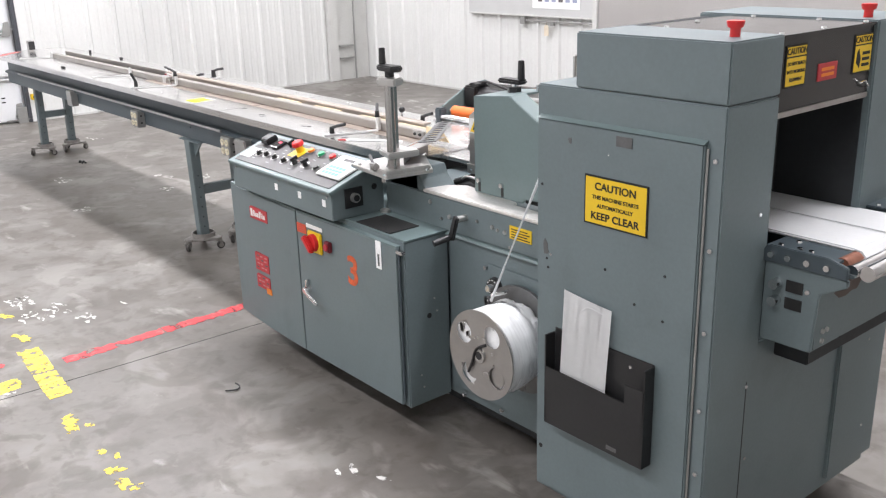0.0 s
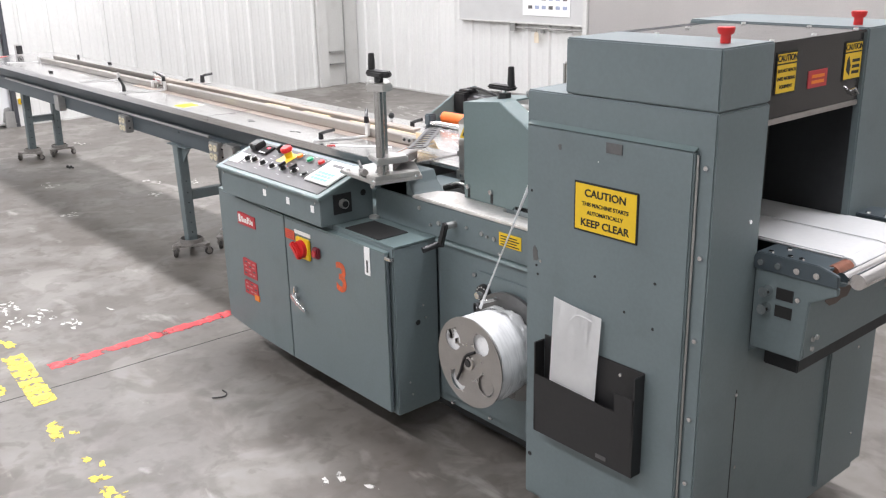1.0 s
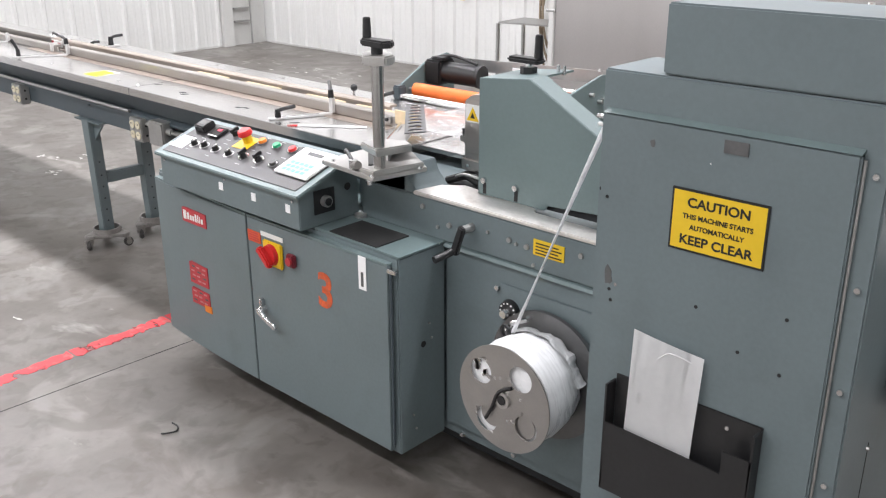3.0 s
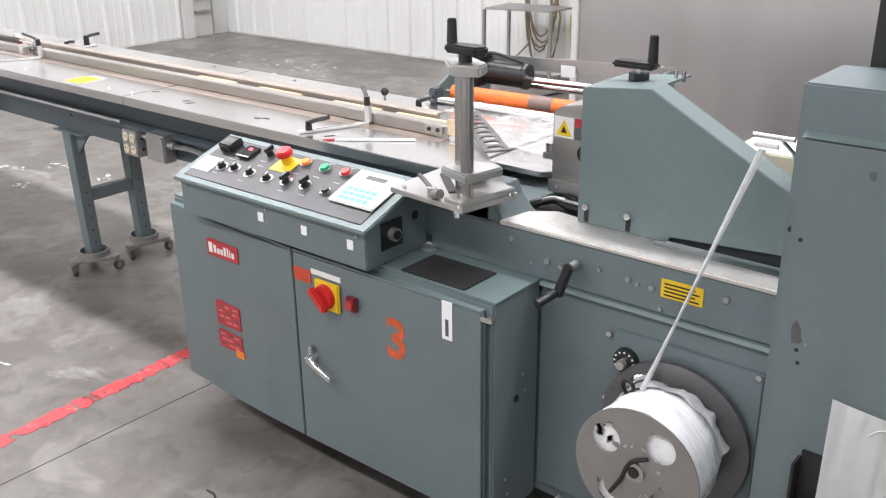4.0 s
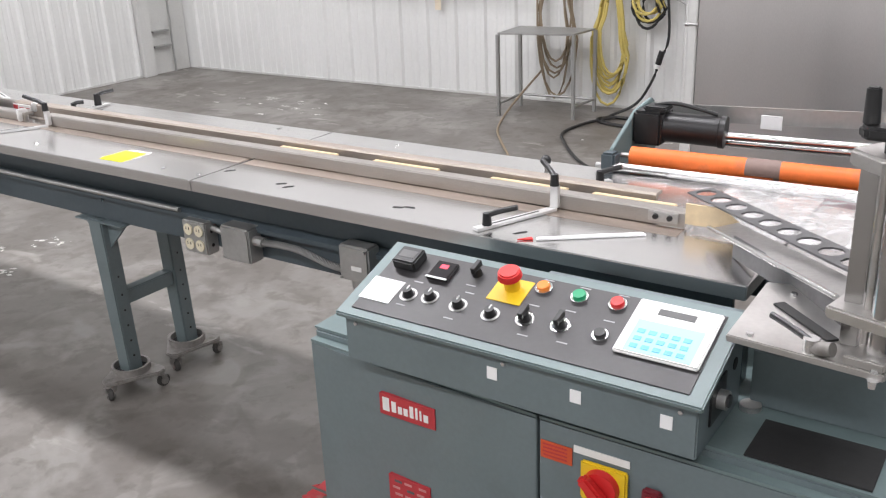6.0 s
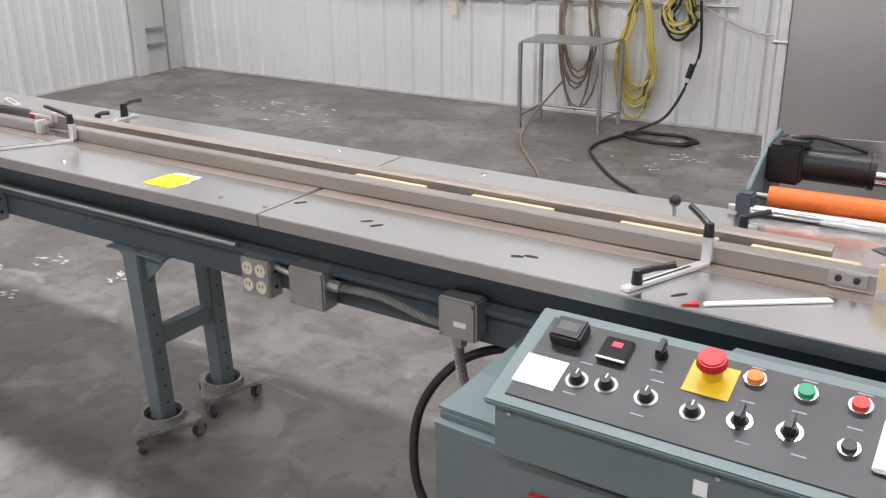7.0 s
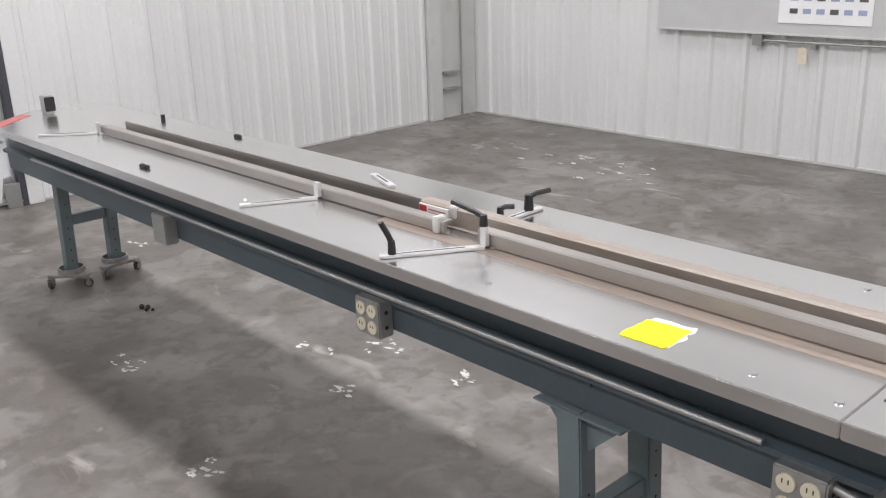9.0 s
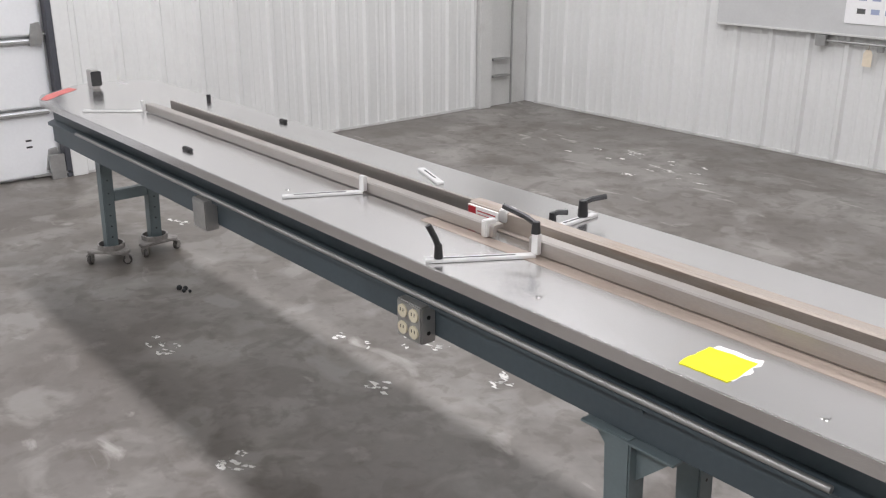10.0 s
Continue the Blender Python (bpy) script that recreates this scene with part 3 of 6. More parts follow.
# fences on both sides of the chain
for x0, x1, z1 in ((-3.12, -0.62, 0.962), (-5.45, -3.25, 0.956)):
    part("fence", prism([(0.628, TZ + 0.004), (0.628, z1 - 0.004), (0.632, z1), (0.664, z1), (0.664, z1 - 0.01), (0.640, z1 - 0.01), (0.640, TZ + 0.004)], "x", x0, x1), FENCE, conv, "folded dull steel guide fence")
part("fence", prism([(0.697, TZ + 0.004), (0.697, 0.970), (0.703, 0.975), (0.735, 0.975), (0.735, 0.967), (0.71, 0.965), (0.71, TZ + 0.004)], "x", -3.42, -0.72), FENCE_B, conv, "folded dull steel guide fence")
part("fence", prism([(0.700, TZ + 0.004), (0.700, 0.976), (0.712, 0.976), (0.712, TZ + 0.004)], "x", -5.35, -3.42), FENCE, conv, "dull steel guide fence")
for x0, x1 in ((-1.95, -1.72), (-1.58, -1.35), (-1.18, -0.95), (-0.88, -0.66)):
    part("wear_strip", box(x0, x1, 0.668, 0.688, 0.955, 0.961, 0.002), AMBER, conv, "amber plastic wear strip")
part("fence_clamp", box(-3.285, -3.265, 0.615, 0.655, TZ + 0.002, 0.968, 0.003), ALU_W, conv, "bent bright metal fence end")
lab = part("fence_label", box(-3.42, -3.30, 0.6905, 0.6968, 0.932, 0.966, 0), WHITE, conv, "white sticker with a red warning mark")
part("label_mark", box(-3.418, -3.388, 0.6895, 0.6906, 0.935, 0.963, 0), REDSIGN, lab)
for k in range(2):
    part("label_bar", box(-3.38, -3.31, 0.6895, 0.6906, 0.943 + 0.010 * k, 0.946 + 0.010 * k, 0), REDSIGN, lab)
part("fence_clamp", box(-3.297, -3.27, 0.690, 0.735, 0.945, 0.980, 0.003), ALU_W, conv, "bent bright metal fence end")
part("fence_end", prism([(-0.62, 0.935), (-0.62, 0.985), (-0.53, 0.985), (-0.47, 0.935)], "y", 0.628, 0.634), AMBER, conv, "amber plastic fence tip")
part("fence_plate", box(-0.71, -0.635, 0.6215, 0.628, 0.932, 0.958, 0.002), ALU, conv)
for x in (-0.69, -0.655):
    bolt_head(conv, (x, 0.6215, 0.945), (0, -1, 0), 0.008, 0.006, BLACK)


def lever(parent, p, turn, length=0.075, up=0.03, material=None):
    """A black clamp lever: hub and angled arm."""
    p = Vector(p)
    lv = part("clamp_lever", cyl(p, p + Vector((0, 0, up)), 0.012, 14, 0.010), BLACK, parent, "black clamp lever", True)
    d = Vector((math.cos(turn), math.sin(turn), 0.12))
    part("lever_arm", tube([p + Vector((0, 0, up - 0.006)), p + Vector((0, 0, up + 0.002)) + d * 0.03, p + Vector((0, 0, up + 0.008)) + d * length], 0.0075, 8), BLACK, lv, smooth=True)
    return lv


def bracket(parent, x0, y0, x1, y1, post=0.06, lever_at=None, lever_top=None):
    """A slotted flat bar from the table edge to a fence, with a short post."""
    d = Vector((x1 - x0, y1 - y0, 0)).normalized()
    n = Vector((-d.y, d.x, 0)) * 0.012
    a, b = Vector((x0, y0, 0)), Vector((x1, y1, 0))
    bar = part("fence_bracket", prism([(a - n)[:2], (b - n)[:2], (b + n)[:2], (a + n)[:2]], "z", TZ + 0.001, TZ + 0.009, 0.001), ALU_W, parent, "bright slotted aluminium bar")
    n2 = n * 0.22
    c, e = a + d * 0.035, b - d * 0.05
    part("slot", prism([(c - n2)[:2], (e - n2)[:2], (e + n2)[:2], (c + n2)[:2]], "z", TZ + 0.0092, TZ + 0.0098), INK, bar)
    if post:
        part("bracket_post", box(x1 - 0.011, x1 + 0.011, y1 - 0.004, y1 + 0.011, TZ + 0.008, TZ + post, 0.0015), ALU_W, bar)
    if lever_at:
        q = a + d * 0.035
        lever(parent, (q.x, q.y, TZ + 0.009), *lever_at)
    if lever_top:
        lever(parent, (x1, y1, TZ + post), *lever_top)


def upright_lever(parent, p, arm, s=1.0):
    """A black clamp lever whose arm stands up at a slant."""
    p, arm = Vector(p), Vector(arm)
    lv = part("clamp_lever", cyl(p, p + Vector((0, 0, 0.036 * s)), 0.0115 * s, 14, 0.0095 * s, bev=0.001), BLACK, parent, "black clamp lever", True)
    q = p + Vector((0, 0, 0.03 * s))
    part("lever_arm", tube([q, q + arm * 0.35 + Vector((0, 0, 0.004)), q + arm], 0.008, 8), BLACK, lv, smooth=True)
    return lv


bracket(conv, -1.05, 0.39, -0.955, 0.615, 0.066, (0.35, 0.075), (2.5, 0.07))
bracket(conv, -3.228, 0.383, -3.085, 0.615, 0.062, None, (3.3, 0.10))
upright_lever(conv, (-3.212, 0.41, TZ + 0.009), (-0.015, -0.02, 0.055))
bracket(conv, -3.93, 0.40, -3.82, 0.615, 0.055)
bracket(conv, -5.62, 0.42, -5.45, 0.615, 0.05)
bracket(conv, -0.93, 0.90, -1.02, 0.76, 0.0, (0.2, 0.06))
bracket(conv, -3.212, 0.985, -3.205, 0.80, 0.0)
upright_lever(conv, (-3.215, 0.935, TZ + 0.009), (0.03, 0.06, 0.014), 1.3)
upright_lever(conv, (-3.235, 0.835, TZ), (0.028, 0.03, 0.006), 1.0)
bracket(conv, -3.92, 0.925, -3.74, 0.86, 0.0)
part("knob", ball((-1.12, 0.88, 0.965), 0.015), BLACK, conv, "round black knob", True)
part("knob_stem", cyl((-1.12, 0.88, TZ), (-1.12, 0.88, 0.955), 0.005), CHROME, conv)
part("yellow_tape", prism(ragged(-2.452, 0.462, 0.108, 0.108, 0.05, rnd, 24, 0.09), "z", TZ + 0.0005, TZ + 0.0016), YELLOW_TAG, conv, "bright yellow tape patch on the top")
part("white_tape", prism(ragged(-2.445, 0.480, 0.106, 0.116, 0.05, rnd, 24, 0.16), "z", TZ + 0.0002, TZ + 0.0005), PAPER, conv, "torn white tape remnant")
for x, yy, r in ((-2.90, 0.44, 0.009), (-2.22, 0.43, 0.009), (-2.06, 0.43, 0.009), (-2.25, 0.98, 0.010), (-1.72, 0.98, 0.010), (-4.0, 0.46, 0.008)):
    part("screw", cyl((x, yy, TZ), (x, yy, TZ + 0.003), r, 12, r * 0.8), CHROME, conv)
for x, yy, l in ((-4.70, 0.44, 0.06), (-4.9, 0.96, 0.045)):
    part("rubber_stop", box(x, x + l, yy, yy + 0.02, TZ, TZ + 0.013, 0.004), RUBBER, conv)
part("screw", cyl((-5.5, 0.95, TZ), (-5.5, 0.95, TZ + 0.03), 0.010, 10), BLACK, conv)
for x, yy in ((-1.76, 0.47), (-1.72, 0.455), (-0.95, 0.43), (-1.33, 0.45), (-1.30, 0.465), (-2.0, 0.5)):
    part("scratch", prism(ragged(x, yy, 0.035, 0.012, rnd.uniform(0, 1), rnd, 9, 0.4), "z", TZ, TZ + 0.0008), INK, conv)
flag = part("end_stop", box(-6.22, -6.15, 0.66, 0.70, TZ, 1.01, 0.004), ALU, conv, "metal end stop with a black pad")
part("stop_pad", box(-6.15, -6.14, 0.655, 0.705, 0.935, 1.005, 0.003), RUBBER, flag)
part("red_edge", prism([(-6.02, 0.368), (-6.13, 0.43), (-6.26, 0.58), (-6.20, 0.60), (-6.08, 0.47), (-5.99, 0.39)], "z", TZ + 0.0005, TZ + 0.0015), mat("faded_red_paint", (0.45, 0.12, 0.11), 0.6), conv, "faded red paint on the corner")


def outlet_box(parent, x):
    b = part("outlet_box", box(x, x + 0.105, 0.425, 0.476, 0.655, 0.762, 0.004), GALV, parent, "galvanised box with four ivory outlets")
    for dx in (0.029, 0.076):
        for dz in (0.03, 0.078):
            c = part("outlet", cyl((x + dx, 0.4255, 0.655 + dz), (x + dx, 0.4205, 0.655 + dz), 0.0185, 16), IVORY, b, smooth=True)
            for sx in (-0.006, 0.006):
                part("outlet_slot", box(x + dx + sx - 0.001, x + dx + sx + 0.001, 0.4195, 0.4206, 0.655 + dz - 0.001, 0.655 + dz + 0.008, 0), INK, b)
    for dz in (0.03, 0.075):
        part("knockout", cyl((x + 0.105, 0.45, 0.655 + dz), (x + 0.1062, 0.45, 0.655 + dz), 0.006, 10), INK, b)
    return b


outlet_box(conv, -2.165)
outlet_box(conv, -3.405)
part("blank_box", box(-4.62, -4.52, 0.425, 0.476, 0.655, 0.765, 0.004), GALV, conv, "plain galvanised box")
part("cable_nipple", cyl((-2.06, 0.455, 0.74), (-2.0, 0.455, 0.73), 0.009), GALV, conv)
jb = part("junction_box", box(-1.985, -1.865, 0.415, 0.476, 0.665, 0.775, 0.006), GALV, conv, "grey junction box")
jb2 = part("junction_box", box(-1.52, -1.415, 0.42, 0.476, 0.69, 0.795, 0.006), GALV, conv, "grey junction box with a white label")
part("box_label", box(-1.475, -1.44, 0.4185, 0.4202, 0.725, 0.738, 0), WHITE, jb2)
for b, x, z in ((jb, -1.975, 0.675), (jb, -1.875, 0.765), (jb2, -1.51, 0.70), (jb2, -1.425, 0.785)):
    bolt_head(b, (x, 0.415, z), (0, -1, 0), 0.005, 0.003, GALV, "screw")


def flex(parent, pts, r, name="flexible_conduit"):
    """Ribbed flexible conduit."""
    bm = tube(pts, r, 10, smooth_steps=14)
    part(name, bm, RIBBED, parent, "grey ribbed flexible conduit", True)


flex(conv, [(-1.865, 0.445, 0.735), (-1.83, 0.445, 0.735), (-1.70, 0.44, 0.74), (-1.58, 0.443, 0.715), (-1.52, 0.445, 0.71)], 0.0105)
part("conduit_fitting", cyl((-1.868, 0.445, 0.735), (-1.83, 0.445, 0.735), 0.016, 8), GALV, conv)
flex(conv, [(-1.475, 0.445, 0.69), (-1.47, 0.44, 0.62), (-1.43, 0.43, 0.5), (-1.36, 0.42, 0.38)], 0.0135)
part("conduit_fitting", cyl((-1.475, 0.445, 0.695), (-1.474, 0.445, 0.665), 0.018, 8), GALV, conv)
for x, z in ((-2.62, 0.745), (-1.75, 0.86), (-1.9, 0.84), (-1.05, 0.72), (-3.6, 0.85), (-0.9, 0.86)):
    bolt_head(conv, (x, 0.468 if z < 0.78 else 0.488, z), (0, -1, 0), 0.007, 0.005, PAINT_D)


def caster_plate(parent, x, y, turn):
    """Triangular cast dolly: three arms round a cup for the leg, and a swivel wheel under each corner."""
    tri = []
    for k in range(3):
        a = turn + k * 2 * math.pi / 3
        for r, da in ((0.118, -0.22), (0.125, 0), (0.118, 0.22), (0.078, math.pi / 3)):
            tri.append((x + r * math.cos(a + da), y + r * math.sin(a + da)))
    pl = part("caster_dolly", prism(tri, "z", 0.060, 0.074, 0.004), DUSTY, parent, "dusty cast triangular dolly")
    part("cup", ring((x, y, 0.086), (0, 0, 1), 0.070, 0.061, 0.026, 24), DUSTY, pl)
    part("cup_floor", cyl((x, y, 0.074), (x, y, 0.0755), 0.061, 24), DARK, pl)
    for k in range(3):
        a = turn + k * 2 * math.pi / 3
        cx, cy = x + 0.104 * math.cos(a), y + 0.104 * math.sin(a)
        d, n = Vector((math.cos(a + 0.9), math.sin(a + 0.9), 0)), Vector((-math.sin(a + 0.9), math.cos(a + 0.9), 0))
        c = Vector((cx, cy, 0.024)) + d * 0.010
        part("swivel", cyl((cx, cy, 0.052), (cx, cy, 0.0605), 0.018, 14), DUSTY, pl)
        part("caster_wheel", cyl(c - n * 0.009, c + n * 0.009, 0.024, 20, bev=0.003), WHEEL, pl, smooth=True)
        for s in (-1, 1):
            q = c + n * (0.0125 * s)
            part("caster_fork", cyl(q - n * 0.0015, q + n * 0.0015, 0.015, 12), DUSTY, pl)
            part("caster_fork", box(q.x - 0.008, q.x + 0.008, q.y - 0.008, q.y + 0.008, 0.034, 0.053, 0.001), DUSTY, pl)


def leg_pair(x, lean, ys, turns):
    for yy, turn in zip(ys, turns):
        lg = part("leg", prism([(x - 0.036, 0.668), (x + 0.036, 0.668), (x + 0.033 - lean, 0.076), (x - 0.029 - lean, 0.076)], "y", yy - 0.029, yy + 0.029, 0.004), PAINT, conv, "grey painted square steel leg")
        caster_plate(conv, x - lean, yy, turn)
        part("gusset", prism([(x + 0.036, 0.668), (x + 0.15, 0.668), (x + 0.036, 0.56)], "y", yy - 0.004, yy + 0.004), PAINT, conv)
        part("gusset", prism([(x - 0.036, 0.668), (x - 0.10, 0.668), (x - 0.036, 0.60)], "y", yy - 0.004, yy + 0.004), PAINT, conv)
        part("head_plate", box(x - 0.10, x + 0.15, yy - 0.032, yy + 0.032, 0.6595, 0.6655, 0.001), PAINT, conv)
        for z in (0.14, 0.2, 0.26, 0.32, 0.38, 0.45):
            bolt_head(lg, (x + 0.0345 - lean * (0.668 - z) / 0.598, yy, z), (1, 0, 0), 0.005, 0.001, INK, "hole")
    xb = x - 0.515 * lean
    part("cross_bar", box(xb - 0.024, xb + 0.024, ys[0] + 0.03, ys[1] - 0.03, 0.33, 0.385, 0.004), PAINT, conv)


leg_pair(-2.672, -0.025, (0.485, 0.755), (0.55, -1.25))
leg_pair(-6.19, 0.04, (0.68, 0.92), (0.3, 1.1))

# ---- control cabinet ----
cab = thing("control_cabinet", "grey-green steel control cabinet with two doors under the console", "cabinet")
CX0, CXG, CX1, CZ0, CZ1 = -1.27, -0.662, 0.0, 0.135, 0.735


def front_y(x):
    """The cabinet's left door falls back slightly towards its far edge."""
    return -0.012 if x > CXG else -0.012 + 0.10 * max(0, (CXG - x) / 0.63) ** 2 * 0.35


def door_sheet(x0, x1, z0, z1, t=0.016, steps=8):
    xs = [x0 + (x1 - x0) * k / steps for k in range(steps + 1)]
    return prism([(x, front_y(x)) for x in xs] + [(x, front_y(x) + t) for x in xs[::-1]], "z", z0, z1, 0.002)


part("body", prism([(CX0, 0.04), (CX1 + 0.02, 0.006), (CX1 + 0.02, 0.2), (CX1 - 0.33, 0.2), (CX1 - 0.33, 0.46), (CX0, 0.46)], "z", CZ0 - 0.012, 0.757, 0.004), PAINT, cab, "grey-green painted steel housing")
part("top_plate", prism([(CX0 - 0.004, 0.045), (CX1 + 0.024, 0.008), (CX1 + 0.024, 0.199), (CX1 - 0.32, 0.199), (CX1 - 0.32, 0.462), (CX0 - 0.004, 0.462)], "z", 0.757, 0.762), PAINT_L, cab)
dl = part("door", door_sheet(CX0 + 0.002, CXG - 0.003, CZ0, CZ1), PAINT, cab, "grey-green cabinet door")
dr = part("door", door_sheet(CXG + 0.003, CX1 - 0.004, CZ0, CZ1), PAINT, cab, "grey-green cabinet door with an isolator switch")
for x0, x1 in ((CX0 + 0.002, CXG - 0.003), (CXG + 0.003, CX1 - 0.004)):
    part("drip_edge", prism([(x0, front_y(x0)), (x1, front_y(x1)), (x1, 0.012), (x0, 0.045)], "z", CZ1, CZ1 + 0.006), PAINT_L, cab)
part("hinge", cyl((CX1 + 0.003, -0.006, 0.16), (CX1 + 0.003, -0.006, 0.71), 0.0042, 10), PAINT_D, dr, "long painted piano hinge", True)
part("hinge_tab", box(CX1 - 0.006, CX1 + 0.028, -0.014, 0.004, 0.715, 0.728, 0.002), CHROME, dr)
# Added near-black block, set back, standing for the shadow under the cabinet.
part("base_frame", box(CX0 + 0.14, CX1 - 0.34, 0.24, 0.42, 0.0, CZ0 - 0.012, 0.003), DARK, cab, "dark set-back block for the shade under the cabinet")
# isolator switch
sw = part("isolator_switch", box(-0.567, -0.473, -0.024, -0.0125, 0.596, 0.680, 0.004), YELLOW, dr, "red rotary isolator on a yellow plate")
part("switch_collar", cyl((-0.522, -0.024, 0.638), (-0.522, -0.038, 0.638), 0.036, 28, 0.033), RED, sw, smooth=True)
h = prism([(-0.560, 0.652), (-0.553, 0.666), (-0.540, 0.668), (-0.500, 0.630), (-0.492, 0.612), (-0.500, 0.603), (-0.512, 0.608), (-0.545, 0.640)], "y", -0.060, -0.038, 0.005)
part("switch_grip", h, RED, sw)
part("reset_block", box(-0.443, -0.407, -0.030, -0.0125, 0.621, 0.663, 0.004), mat("dark_red_block", (0.18, 0.02, 0.03), 0.4), dr)
part("reset_button", cyl((-0.425, -0.030, 0.642), (-0.425, -0.036, 0.642), 0.013, 16), REDSIGN, dr)
sp = part("red_plate", box(-0.655, -0.588, -0.0145, -0.0125, 0.654, 0.692, 0), mat("orange_red_enamel", (0.60, 0.09, 0.03), 0.45), dr, "small orange-red instruction plate")
for k in range(4):
    part("plate_bar", box(-0.650, -0.598, -0.0152, -0.0145, 0.660 + 0.008 * k, 0.663 + 0.008 * k, 0), REDSIGN, sp)
part("white_strip", box(-0.585, -0.472, -0.0145, -0.0125, 0.687, 0.702, 0), WHITE, dr, "white label strip")
# door handle
hd = part("door_handle", cyl((-0.597, -0.012, 0.425), (-0.597, -0.030, 0.425), 0.016, 18, 0.013), CHROME, dr, "chrome L-shaped door handle", True)
part("handle_arm", prism([(-0.612, 0.432), (-0.600, 0.414), (-0.560, 0.396), (-0.512, 0.379), (-0.505, 0.386), (-0.508, 0.396), (-0.560, 0.416), (-0.590, 0.436)], "y", -0.044, -0.030, 0.004), CHROME, hd)
part("handle_latch", box(-0.604, -0.590, -0.030, -0.012, 0.43, 0.465, 0.003), CHROME, hd)
# stencilled number on the door
words("stencil_number", "3", 0.155, front_at(-0.277, -0.0128, 0.575), STENCIL, dr, bold=0.025, width=1.0, label="orange stencilled number")
ws = part("white_sticker", box(-0.122, -0.090, -0.0145, -0.0125, 0.635, 0.738, 0), PAPER, dr, "white paper sticker strip")
part("sticker_slot", box(-0.111, -0.101, -0.0152, -0.0145, 0.645, 0.69, 0), GREYTAG, ws)
# plates on the other door
lx = -1.052
lg = part("maker_plate", box(lx, lx + 0.145, front_y(lx + 0.145) - 0.003, front_y(lx + 0.1) + 0.004, 0.628, 0.678, 0), REDSIGN, dl, "red maker plate with white lettering marks")
yy = front_y(lx + 0.145) - 0.0036
for k, (a, b, z0, z1) in enumerate(((0.008, 0.026, 0.638, 0.671), (0.032, 0.044, 0.640, 0.666), (0.049, 0.060, 0.640, 0.658), (0.064, 0.075, 0.640, 0.658), (0.080, 0.090, 0.640, 0.668), (0.095, 0.101, 0.640, 0.668), (0.106, 0.111, 0.640, 0.664), (0.116, 0.128, 0.640, 0.658))):
    part("plate_mark", box(lx + a, lx + b, yy, yy + 0.0012, z0, z1, 0), WHITE, lg)
FADED = mat("faded_plate_print", (0.52, 0.22, 0.22), 0.5)
for z0, z1, wdt in ((0.396, 0.474, 0.112), (0.316, 0.374, 0.11)):
    px = -1.042
    pl = part("data_plate", box(px, px + wdt, front_y(px + 0.11) - 0.003, front_y(px) + 0.002, z0, z1, 0), REDSIGN, dl, "worn red data plate")
    z = z0 + 0.012
    k = 0
    while z < z1 - 0.01:
        for j in range(3):
            a = px + 0.01 + j * 0.033 + (0.006 if (k + j) % 2 else 0)
            part("plate_bar", box(a, a + 0.02, front_y(px + 0.11) - 0.0037, front_y(px + 0.11) - 0.0028, z, z + 0.006, 0), FADED if (k + j) % 3 else GREYTAG, pl)
        z += 0.017
        k += 1
part("floor_sticker", box(-0.965, -0.925, front_y(-0.925) - 0.0036, front_y(-0.965) + 0.002, 0.300, 0.326, 0), ORANGE, dl)
# details on top and side
part("vent_mat", box(-0.282, -0.077, 0.018, 0.150, 0.762, 0.766, 0.001), RUBBER, cab, "black rubber mat on the cabinet top")
part("hole", cyl((0.0196, 0.105, 0.46), (0.0212, 0.105, 0.46), 0.010, 14), INK, cab)
for y, z in ((0.14, 0.47), (0.06, 0.24), (0.07, 0.19), (0.13, 0.52)):
    bolt_head(cab, (0.0202, y, z), (1, 0, 0), 0.0045, 0.003, GALV, "screw")
bolt_head(cab, (-1.2, 0.12, 0.762), (0, 0, 1), 0.02, 0.002, PAINT, "plug")
part("cap", cyl((-0.318, 0.178, 0.762), (-0.318, 0.178, 0.772), 0.02, 14), ALU, cab)

# ---- control console ----
con = thing("control_console", "grey-green sloping control console on the cabinet top", "console")
NX0, NX1 = -1.105, -0.345
PY0, PZ0, PY1, PZ1 = -0.05, 0.872, 0.165, 0.949
sl = math.atan2(PZ1 - PZ0, PY1 - PY0)
part("housing", prism([(-0.04, 0.7622), (-0.04, 0.862), (-0.052, 0.866), (-0.052, 0.872), (PY1, PZ1 - 0.004), (0.195, PZ1 - 0.004), (0.195, 0.7622)], "x", NX0, NX1, 0.003), PAINT, con, "grey-green painted console housing")


def slope(x, v, lift=0.0):
    """Pose on the sloping panel: v metres up the slope from its front edge."""
    return Matrix.Translation((x, PY0 + v * math.cos(sl) - lift * math.sin(sl), PZ0 + v * math.sin(sl) + lift * math.cos(sl))) @ pose(0, 0, 0, math.degrees(sl), 0, 0)


def on_panel(name, bm, x, v, lift, material, parent, label="", smooth=False):
    bmesh.ops.transform(bm, matrix=slope(x, v, lift), verts=bm.verts[:])
    return part(name, bm, material, parent, label, smooth)


XC = (NX0 + NX1) / 2
on_panel("lid", box(NX0 - XC - 0.012, NX1 - XC + 0.012, -0.006, 0.236, -0.008, 0.006, 0.003), XC, 0, 0, PAINT_L, con, "pale green lid frame")
face = on_panel("face_plate", box(NX0 - XC + 0.018, NX1 - XC - 0.018, 0.016, 0.214, 0, 0.0085, 0.001), XC, 0, 0, PANEL, con, "charcoal face plate with controls")
V = lambda y: (y - PY0) / math.cos(sl)


